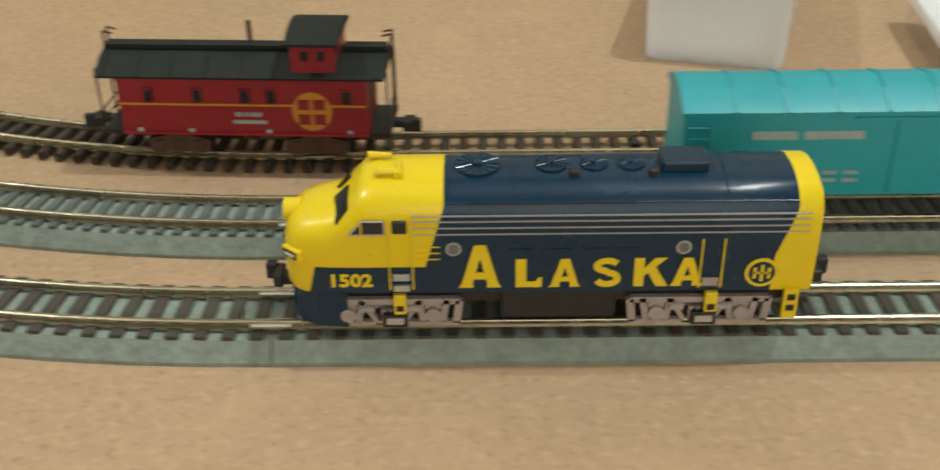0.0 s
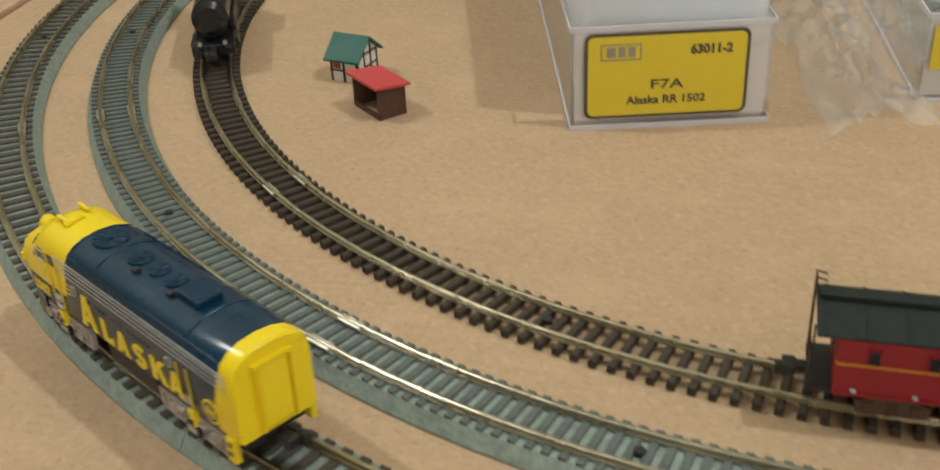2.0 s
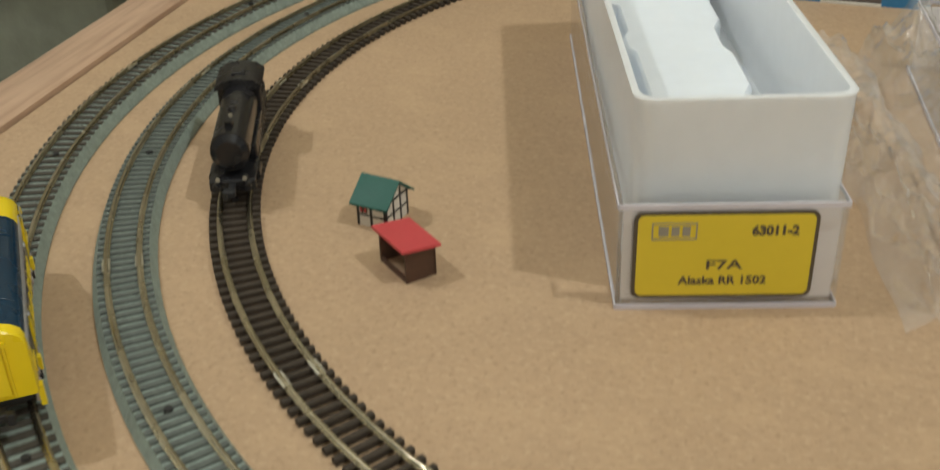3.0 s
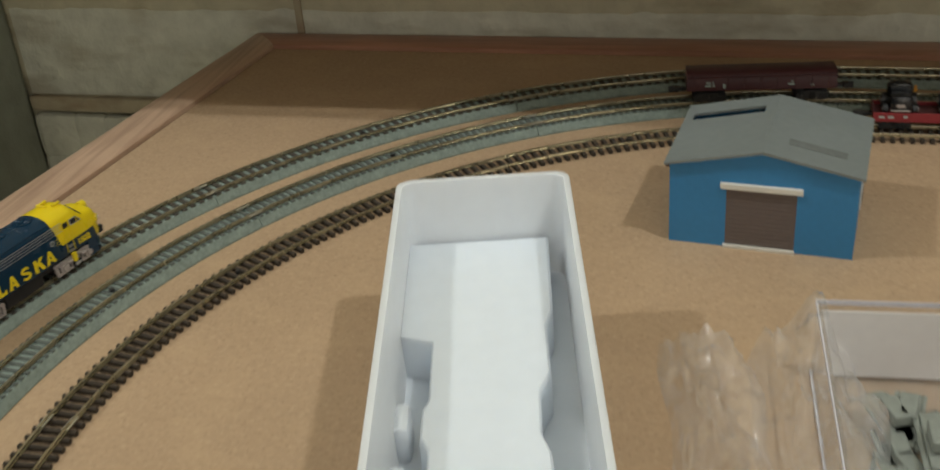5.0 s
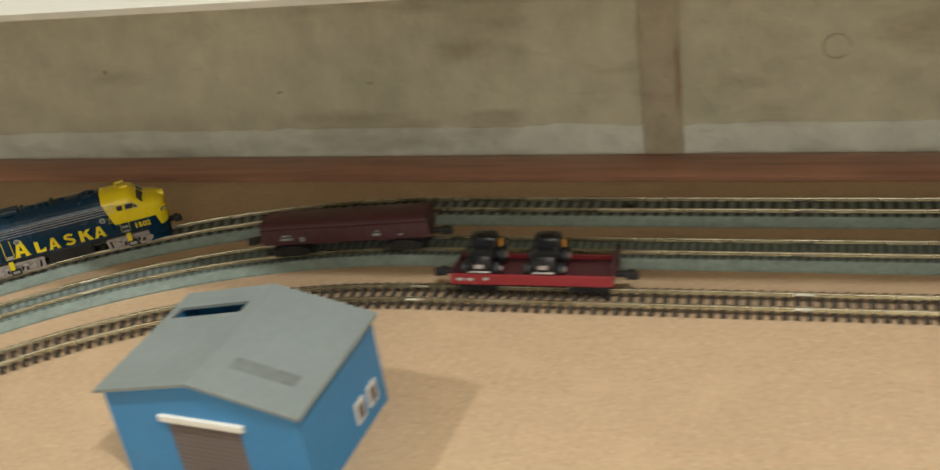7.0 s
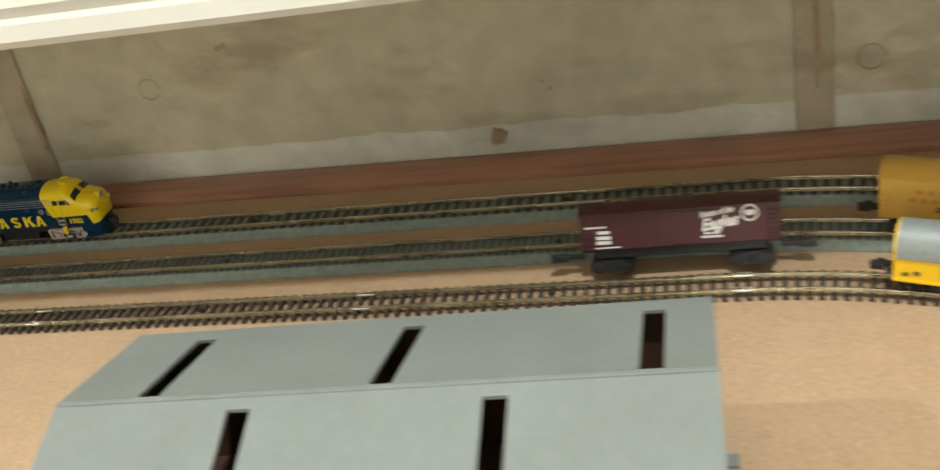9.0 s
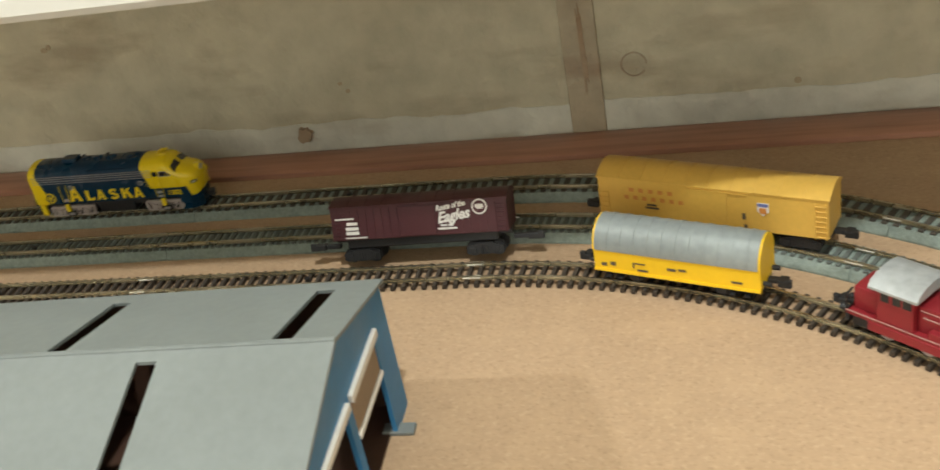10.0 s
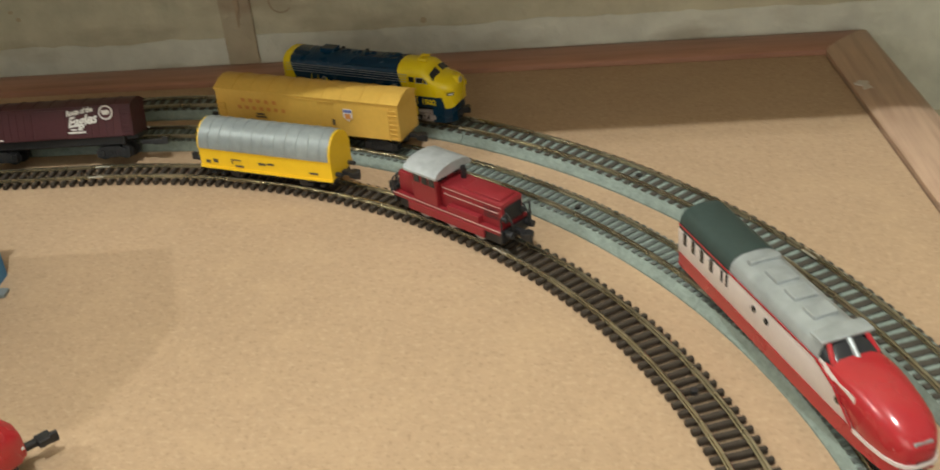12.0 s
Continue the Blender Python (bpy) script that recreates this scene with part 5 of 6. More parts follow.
def railcar():
    """A streamlined power car: cream sides, red skirts and nose, dark and silver roof."""
    eng = thing("streamlined_railcar", "red and cream streamlined model power car with silver roof", "locomotive")
    hw = 0.0066

    def ring(x, w, z0, ze, zt):
        return hull_ring(x, w, z0, ze, zt, 0.7)

    part("skirt", loft([[(x, -w, 0.0022), (x, -w, 0.0060), (x, w, 0.0060), (x, w, 0.0022)] for x, w in ((-0.0430, hw * 0.98), (0.0240, hw * 0.99), (0.0320, hw * 0.95), (0.0385, hw * 0.84), (0.0425, hw * 0.60))]), M_TEERED, eng, "red lower skirt")
    part("side_body", loft([ring(x, w, 0.0058, 0.0142, zt) for x, w, zt in ((-0.0430, hw, 0.0150), (0.0190, hw, 0.0150), (0.0240, hw, 0.0147), (0.0285, hw * 0.985, 0.0132), (0.0305, hw * 0.97, 0.0095))]), M_CREAM, eng, "cream upper sides", smooth=True)
    part("rear_roof", loft([ring(x, hw * 0.99, 0.0140, 0.0146, 0.0186) for x in (-0.0430, -0.0185)]), M_DKGREEN, eng, "dark green-black roof", smooth=True)
    part("engine_roof", loft([ring(x, hw * 0.985, 0.0140, 0.0146, z) for x, z in ((-0.0184, 0.0184), (0.0150, 0.0184), (0.0175, 0.0182))]), M_WORNSIL, eng, "silver engine-room roof", smooth=True)
    for x0, x1, y0, y1 in ((-0.0150, -0.0132, -0.0040, 0.0040), (-0.0095, -0.0040, -0.0028, 0.0028), (-0.0015, 0.0032, -0.0028, 0.0028), (0.0060, 0.0105, -0.0030, 0.0030)):
        part("roof_hatch", box(x0, x1, y0, y1, 0.0178, 0.0191, 0.0003), M_WORNSIL, eng)
    part("cab_visor", box(0.0138, 0.0184, -0.0062, 0.0062, 0.0179, 0.0187, 0.0003), M_WORNSIL, eng)
    part("cab_glass", loft([ring(x, w, 0.0138, 0.0148, z) for x, w, z in ((0.0174, hw * 0.93, 0.0180), (0.0195, hw * 0.93, 0.0174), (0.0222, hw * 0.93, 0.0152))]), M_WINDOW, eng, "dark wrap-round cab windows", smooth=True)
    part("cab_post", rod((0.0184, 0, 0.0180), (0.0224, 0, 0.0152), 0.0007, 8), M_WORNSIL, eng)
    for s in (-1, 1):
        part("cab_post", rod((0.0180, s * 0.0044, 0.0178), (0.0214, s * 0.0052, 0.0150), 0.0006, 8), M_TEERED, eng)
    nose = [ring(x, w, z0, ze, zt) for x, w, z0, ze, zt in ((0.0190, hw * 0.965, 0.0136, 0.0142, 0.0157), (0.0240, hw * 1.01, 0.0120, 0.0136, 0.0162), (0.0280, hw * 1.01, 0.0088, 0.0130, 0.0163), (0.0308, hw * 0.99, 0.0064, 0.0124, 0.0160), (0.0350, hw * 0.94, 0.0060, 0.0116, 0.0152), (0.0390, hw * 0.85, 0.0060, 0.0108, 0.0139), (0.0418, hw * 0.70, 0.0060, 0.0098, 0.0123), (0.0434, hw * 0.50, 0.0060, 0.0090, 0.0107), (0.0441, hw * 0.26, 0.0062, 0.0084, 0.0094))]
    part("nose", loft(nose), M_TEERED, eng, "rounded bright red nose", smooth=True)
    part("nose_stripe", loft([[(x + 0.0003, -w, z), (x + 0.0003, -w, z + 0.0008), (x + 0.0003, w, z + 0.0008), (x + 0.0003, w, z)] for x, w, z in ((0.0306, hw * 0.995, 0.0054), (0.0350, hw * 0.955, 0.0053), (0.0390, hw * 0.865, 0.0052), (0.0418, hw * 0.715, 0.0052), (0.0434, hw * 0.52, 0.0052), (0.0441, hw * 0.28, 0.0052))]), M_CREAM, eng, "cream nose stripe")
    part("nose_emblem", box(0.0410, 0.0436, -0.0022, 0.0022, 0.0092, 0.0108, 0.0004), M_ROOFSIL, eng, "silver nose emblem")
    for s in (-1, 1):
        part("nose_band", loft([[(x, s * w, z), (x, s * w, z + 0.0006), (x, s * (w + 0.0003), z + 0.0006), (x, s * (w + 0.0003), z)] for x, w, z in ((0.0175, hw * 0.985, 0.0139), (0.0240, hw * 1.005, 0.0116), (0.0280, hw * 1.005, 0.0084), (0.0306, hw * 0.985, 0.0062))]), M_TEERED, eng)
        part("eave_line", box(-0.0428, 0.0180, s * hw - 0.00015, s * hw + 0.00018, 0.0141, 0.0144), M_TEERED, eng)
        part("skirt_line", box(-0.0428, 0.0290, s * hw - 0.00015, s * hw + 0.00018, 0.0060, 0.0062), M_TEERED, eng)
        for x in (-0.0405, -0.0362, -0.0318, -0.0272):
            part("window", box(x, x + 0.0017, s * hw - 0.0002, s * hw + 0.0002, 0.0096, 0.0130, 0.0002), M_WINDOW, eng)
        for x in (-0.0218, -0.0195):
            part("door_window", box(x, x + 0.0010, s * hw - 0.0002, s * hw + 0.0002, 0.0098, 0.0130, 0.0002), M_WINDOW, eng)
        for x, z in ((-0.0068, 0.0112), (-0.0015, 0.0112), (0.0255, 0.0096)):
            part("porthole", rod((x, s * (hw - 0.0001), z), (x, s * (hw + 0.0002), z), 0.00085, 18), M_WINDOW, eng)
        part("head_lamp", rod((0.0392, s * 0.0040, 0.0086), (0.0414, s * 0.0040, 0.0086), 0.0008, 12), M_CREAM, eng)
    part("underframe", box(-0.0420, 0.0370, -0.0050, 0.0050, 0.0010, 0.0030), M_BLACK, eng)
    for x in (-0.0300, 0.0240):
        bogie(eng, x, 0.0110)
    coupler(eng, 0.0415, 1, z=0.0030, long=0.0045)
    coupler(eng, -0.0430, -1, z=0.0040)
    return eng


def striped_engine():
    """A red engine with yellow stripes set down on the bare board."""
    eng = thing("red_locomotive", "red model locomotive with yellow stripes parked on the bare board", "locomotive")
    hw = 0.0068
    part("carbody", loft([hull_ring(x, w, 0.0050, 0.0150 - d, 0.0190 - d * 1.4) for x, w, d in ((-0.030, hw, 0), (0.018, hw, 0), (0.0205, hw, 0.001), (0.024, hw * 0.95, 0.0035), (0.028, hw * 0.8, 0.0045), (0.0300, hw * 0.5, 0.006))]), M_TEERED, eng, smooth=True)
    for s in (-1, 1):
        part("stripe", box(-0.030, 0.022, s * hw - 0.0002, s * hw + 0.0002, 0.0086, 0.0098), M_WAGON, eng, "yellow side stripe")
        part("window", box(0.0150, 0.0185, s * hw - 0.0002, s * hw + 0.0002, 0.0125, 0.0145), M_WINDOW, eng)
    part("nose_stripe", box(0.0225, 0.0262, -0.0030, 0.0030, 0.0118, 0.0142, 0.0006), M_WAGON, eng, "yellow nose stripe")
    part("white_line", box(0.0270, 0.0296, -0.0045, 0.0045, 0.0074, 0.0078), M_WHITEP, eng)
    for x in (-0.018, 0.018):
        bogie(eng, x, 0.010)
    part("underframe", box(-0.028, 0.027, -0.005, 0.005, 0.002, 0.0052), M_BLACK, eng)
    coupler(eng, 0.0290, 1, long=0.0075)
    coupler(eng, -0.030, -1)
    return eng


# ---- buildings and packaging ----
def gable_wall(name, x0, x1, eave, ridge, y0, y1, holes, mat, parent):
    """A gable end from x0 to x1 with door holes (a, b, top), built of pieces round them."""
    bm = bmesh.new()
    xs = sorted({x0, x1, *(h[0] for h in holes), *(h[1] for h in holes), (x0 + x1) / 2})
    rise = lambda x: eave + (ridge - eave) * (1 - abs(x - (x0 + x1) / 2) / ((x1 - x0) / 2))
    for a, b in zip(xs, xs[1:]):
        low = max([h[2] for h in holes if h[0] <= a + 1e-9 and b <= h[1] + 1e-9] or [0.0])
        prism([(a, low), (b, low), (b, rise(b)), (a, rise(a))], y0, y1, "y", bm=bm)
    bmesh.ops.remove_doubles(bm, verts=bm.verts[:], dist=1e-6)
    return part(name, bm, mat, parent)


def slope(parent, x0, x1, z0, z1, y0, y1, slots, thick=0.0009):
    """One roof slope from eave (x0, z0) to ridge (x1, z1) with slots (u0, u1, v0, v1), u up the slope 0 to 1, v in metres."""
    bm = bmesh.new()
    us = sorted({0.0, 1.0, *(s[0] for s in slots), *(s[1] for s in slots)})
    vs = sorted({y0, y1, *(s[2] for s in slots), *(s[3] for s in slots)})
    for ua, ub in zip(us, us[1:]):
        for va, vb in zip(vs, vs[1:]):
            if any(s[0] <= ua + 1e-9 and ub <= s[1] + 1e-9 and s[2] <= va + 1e-9 and vb <= s[3] + 1e-9 for s in slots):
                continue
            p = [(x0 + (x1 - x0) * u, z0 + (z1 - z0) * u) for u in (ua, ub)]
            prism([(p[0][0], p[0][1]), (p[1][0], p[1][1]), (p[1][0], p[1][1] + thick), (p[0][0], p[0][1] + thick)], va, vb, "y", bm=bm)
    bmesh.ops.remove_doubles(bm, verts=bm.verts[:], dist=1e-6)
    return part("roof_slope", bm, M_SHEDROOF, parent)


def small_shed():
    s = thing("model_shed", "blue model shed with grey gabled roof and brown door", "model building", pose(-0.0234, 0.1303, 0, 0, 0, -6.3))
    hx, hy, e, r = 0.0268, 0.0200, 0.0262, 0.0318
    gable_wall("front_wall", -hx, hx, e, r, -hy, -hy + 0.001, [(-0.0100, 0.0102, 0.0197)], M_SHEDBLUE, s)
    gable_wall("back_wall", -hx, hx, e, r, hy - 0.001, hy, [], M_SHEDBLUE, s)
    for x in (-hx, hx - 0.001):
        part("side_wall", box(x, x + 0.001, -hy + 0.001, hy - 0.001, 0, e), M_SHEDBLUE, s)
    roof_y = (-hy - 0.0014, hy + 0.0012)
    slope(s, -hx - 0.0015, 0, e + 0.0002 - 0.0003, r + 0.0002, *roof_y, [(0.10, 0.88, 0.0088, 0.0138)])
    slope(s, hx + 0.0015, 0, e + 0.0002 - 0.0003, r + 0.0002, *roof_y, [])
    part("roof_patch", prism([(0.0060, r - 0.00125 + 0.0012), (0.0225, r - 0.0047 + 0.0012), (0.0225, r - 0.0047 + 0.0009), (0.0060, r - 0.00125 + 0.0009)], -0.0122, -0.0082, "y"), material("patch_grey", (0.145, 0.155, 0.15), 0.6, 0, 0.25, 500, 0.3), s, "filled-in roof slot")
    part("ridge_cap", box(-0.0006, 0.0006, *roof_y, r + 0.0006, r + 0.00112, 0.0002), M_SHEDROOF, s)
    door = part("roller_door", box(-0.0102, 0.0104, -hy + 0.0002, -hy + 0.0008, 0.0, 0.0199), M_SHEDDOOR, s, "brown-grey roller door")
    slats = bmesh.new()
    for i in range(1, 14):
        box(-0.0100, 0.0102, -hy + 0.00005, -hy + 0.00025, i * 0.0014, i * 0.0014 + 0.0009, bm=slats)
    part("door_slats", slats, M_SHEDDOOR, door)
    part("lintel", box(-0.0118, 0.0118, -hy - 0.0010, -hy + 0.0002, 0.0196, 0.0216, 0.0003), M_TRIM, s, "cream door lintel")
    part("sill", box(-0.0104, 0.0104, -hy - 0.0010, -hy, 0.0, 0.0010, 0.0001), M_TRIM, s, "cream door sill")
    for y in (0.0035, 0.0105):
        w = part("side_window", box(hx - 0.0002, hx + 0.0004, y, y + 0.0048, 0.0045, 0.0108), M_TRIM, s, "white framed window")
        part("pane", box(hx + 0.0003, hx + 0.0006, y + 0.0010, y + 0.0038, 0.0056, 0.0097), M_SHEDDOOR, w)
    part("hinge", box(-hx - 0.0014, -hx, -hy + 0.001, -hy + 0.002, 0.0245, 0.0262), M_HUTBROWN, s)


def long_shed():
    s = thing("model_engine_shed", "long blue model engine shed with slotted grey roof", "model building", pose(0.2594, 0.0966, 0, 0, 0, 90 + 2.2))
    # local y runs along the building towards -x of the board, local x across it
    hx, hy, e, r = 0.0372, 0.0665, 0.0374, 0.0478
    doors = ((0.0012, 0.0250), (-0.0285, -0.0022))
    top = 0.0312
    gable_wall("east_wall", -hx, hx, e, r, -hy, -hy + 0.0012, [(a, b, top) for a, b in doors], M_SHEDBLUE, s)
    gable_wall("west_wall", -hx, hx, e, r, hy + 0.0002, hy + 0.0014, [], M_SHEDBLUE, s)
    for x in (-hx, hx - 0.0012):
        part("side_wall", box(x, x + 0.0012, -hy + 0.0012, hy + 0.0002, 0, e), M_SHEDBLUE, s)
    ry = (-hy - 0.0012, hy + 0.0028)
    back = [(0.16, 0.96, y - 0.0024, y + 0.0024) for y in (-0.0552, -0.0015, 0.0490)]
    front = [(0.14, 0.91, y - 0.0025, y + 0.0025) for y in (-0.0255, 0.0272)]
    slope(s, hx + 0.0010, 0, e, r, *ry, back)
    slope(s, -hx - 0.0010, 0, e, r, *ry, front)
    part("ridge_cap", box(-0.0007, 0.0007, *ry, r + 0.0005, r + 0.0011, 0.0002), M_SHEDROOF, s)
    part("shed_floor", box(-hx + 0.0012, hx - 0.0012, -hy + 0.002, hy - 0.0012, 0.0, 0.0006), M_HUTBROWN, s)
    # Thin dark brown sheets just inside the side and west walls.
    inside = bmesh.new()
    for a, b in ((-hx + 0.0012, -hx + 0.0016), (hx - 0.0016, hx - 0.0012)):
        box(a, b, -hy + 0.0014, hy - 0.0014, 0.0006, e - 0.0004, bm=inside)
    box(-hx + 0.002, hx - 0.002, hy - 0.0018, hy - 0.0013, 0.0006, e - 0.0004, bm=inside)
    part("inner_dark_sheets", inside, M_HUTBROWN, s, "dark brown sheets inside the walls")
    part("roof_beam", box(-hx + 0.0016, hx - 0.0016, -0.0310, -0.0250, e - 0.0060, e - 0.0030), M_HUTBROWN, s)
    for x0, x1 in doors:
        part("lintel", box(x0 - 0.0006, x1 + 0.0006, -hy - 0.0012, -hy + 0.0001, top - 0.0006, top + 0.0016, 0.0003), M_TRIM, s, "cream door lintel")
        for x in (x0 - 0.0028, x1 - 0.0006):
            part("foot_block", box(x, x + 0.0040, -hy - 0.0042, -hy + 0.0040, 0.0, 0.0012, 0.0003), M_SHEDROOF, s, "grey foot block")
    half = part("half_door", box(0.0013, 0.0249, -hy + 0.0003, -hy + 0.0008, 0.0204, top - 0.0001), material("half_door_tan", (0.30, 0.22, 0.15), 0.6, 0, 0.1, 500, 0.1), s, "tan roller door pulled half down")
    part("door_edge", box(0.0012, 0.0250, -hy - 0.0004, -hy + 0.0006, 0.0196, 0.0208, 0.0002), M_TRIM, half)
    part("low_vent", box(-0.0340, -0.0300, -hy - 0.0004, -hy + 0.0001, 0.0010, 0.0070), M_SHEDDOOR, s)


def huts():
    g = thing("timber_hut", "tiny half-timbered model hut with a green gabled roof", "model building", pose(-0.1420, -0.0717, 0, 0, 0, -14))
    hx, hy, e, r = 0.0040, 0.0050, 0.0068, 0.0108
    part("plaster_wall", prism([(-hy, 0), (hy, 0), (hy, e), (0, r - 0.0004), (-hy, e)], -hx, hx, "x"), M_HUTWALL, g)
    fb = bmesh.new()
    for x in (-hx - 0.0002, hx - 0.0003):
        for y in (-hy, -0.0018, 0.0014, hy - 0.0005):
            box(x, x + 0.0005, y, y + 0.0005, 0, e + (0.0022 if abs(y) < 0.003 else 0), bm=fb)
        box(x, x + 0.0005, -hy, hy, e - 0.0004, e + 0.0001, bm=fb)
        box(x, x + 0.0005, -hy, hy, 0.0030, 0.0034, bm=fb)
    for y in (-hy - 0.0002, hy - 0.0003):
        for x in (-hx - 0.0001, -0.0004, hx - 0.0005):
            box(x, x + 0.0006, y, y + 0.0005, 0, e, bm=fb)
        box(-hx, hx, y, y + 0.0005, e - 0.0006, e, bm=fb)
        box(-hx, hx, y, y + 0.0005, 0.0028, 0.0032, bm=fb)
    part("timber_frame", fb, M_BLACK, g, "dark timber framing")
    for x in (-0.0031, -0.0020):
        win = part("window", box(x, x + 0.0009, -hy - 0.0003, -hy, 0.0036, 0.0060), M_HUTBROWN, g)
        part("pane", box(x + 0.0002, x + 0.0007, -hy - 0.0005, -hy - 0.0002, 0.0039, 0.0057), M_REDROOF, win)
    for s in (-1, 1):
        part("roof_slope", prism([(s * (hy + 0.0014), e - 0.0011), (0, r), (0, r + 0.0006), (s * (hy + 0.0014), e - 0.0005)], -hx - 0.0013, hx + 0.0013, "x"), M_GREENROOF, g, "green roof slope")
    h = thing("open_hut", "tiny dark brown open model shelter with flat red roof", "model building", pose(-0.1295, -0.0924, 0, 0, 0, -44))
    hx, hy = 0.0062, 0.0038
    for b in ((-hx, -hx + 0.0006, -hy, hy), (hx - 0.0006, hx, -hy, hy), (-hx, hx, hy - 0.0006, hy)):
        part("wall", box(*b, 0, 0.0074), M_HUTBROWN, h)
    part("front_rail", box(-hx, hx, -hy, -hy + 0.0005, 0, 0.0014), M_HUTBROWN, h)
    part("bench", box(-hx + 0.0006, hx - 0.0006, 0.0010, hy - 0.0006, 0.0020, 0.0026), M_HUTBROWN, h)
    part("roof", prism([(-hy - 0.0012, 0.0084), (hy + 0.0010, 0.0074), (hy + 0.0010, 0.0081), (-hy - 0.0012, 0.0091)], -hx - 0.0010, hx + 0.0010), M_REDROOF, h, "flat red roof")


def rounded(w, d, r, z, n=5):
    """A rounded rectangle as a ring of points."""
    pts = []
    for cx, cy, a0 in ((w - r, d - r, 0), (-w + r, d - r, 90), (-w + r, -d + r, 180), (w - r, -d + r, 270)):
        for i in range(n + 1):
            a = radians(a0 + 90 * i / n)
            pts.append((cx + r * math.cos(a), cy + r * math.sin(a), z))
    return pts


def tray(parent_pose, w, d, h, floor_z, label, name="foam_tray", cradle=True):
    t = thing(name, label, "packaging", parent_pose)
    outer = [rounded(w * 0.965, d * 0.985, 0.003, 0.0), rounded(w, d, 0.004, h - 0.0006), rounded(w + 0.0003, d + 0.0003, 0.004, h)]
    inner = [rounded(w - 0.0012, d - 0.0012, 0.0034, h), rounded(w * 0.98 - 0.0014, d * 0.99 - 0.0014, 0.003, floor_z)]
    part("shell", loft(outer + inner), M_TRAY, t, smooth=True)
    if cradle:
        f = floor_z - 0.0004
        plan = [(-0.56, -0.80), (0.40, -0.80), (0.50, -0.66), (0.44, -0.48), (0.56, -0.40), (0.56, -0.14), (0.48, -0.06), (0.50, 0.12), (0.62, 0.20), (0.62, 0.44), (0.70, 0.52), (0.74, 0.965), (-0.95, 0.965), (-0.95, 0.42), (-0.60, 0.38), (-0.60, 0.10), (-0.66, 0.06), (-0.66, -0.06), (-0.58, -0.10), (-0.58, -0.60)]
        top = floor_z + 0.0120
        rings = [[(w * x * k, d * y * (0.5 + 0.5 * k), z) for x, y in plan] for k, z in ((1.0, f), (1.0, top - 0.0016), (0.985, top - 0.0005), (0.95, top))]
        part("cradle", loft(rings), M_TRAY, t, smooth=True)
        part("cradle_nose", box(-w * 0.46, w * 0.34, -d * 0.90, -d * 0.76, f, floor_z + 0.0080, 0.0024), M_TRAY, t, smooth=True)
        part("cradle_boss", rod((-w * 0.16, -d * 0.62, top - 0.0008), (-w * 0.16, -d * 0.62, top + 0.0012), w * 0.24, 28, w * 0.20), M_TRAY, t, smooth=True)
        for y0, y1 in ((0.02, 0.14), (-0.24, -0.12), (-0.52, -0.40)):
            part("cradle_rib", box(-w * 0.96, -w * 0.78, d * y0, d * y1, f, floor_z + 0.0095, 0.0014), M_TRAY, t, smooth=True)
    return t


def clear_box(where, w, d, h, label, name="clear_plastic_box"):
    """An open clear plastic box with thick edges."""
    b = thing(name, label, "packaging", where)
    k = 0.0009
    for nm, q in (("front_pane", (-w, w, -d, -d + k)), ("back_pane", (-w, w, d - k, d)), ("side_pane", (-w, -w + k, -d + k, d - k)), ("side_pane", (w - k, w, -d + k, d - k))):
        part(nm, box(*q, 0.0, h, 0.0002), M_CLEAR, b).visible_shadow = False
    part("base_pane", box(-w + k, w - k, -d + k, d - k, 0.0006, 0.0014), M_CLEAR, b)
    rim = bmesh.new()
    for q in ((-w, w, -d - 0.0003, -d), (-w, w, d, d + 0.0003), (-w - 0.0003, -w, -d, d), (w, w + 0.0003, -d, d)):
        box(*q, h - 0.0012, h, bm=rim)
        box(*q, 0.0, 0.0012, bm=rim)
    part("edges", rim, material("box_edge", (0.62, 0.60, 0.66), 0.2, 0, 0.05, 300, 0), b)
    return b


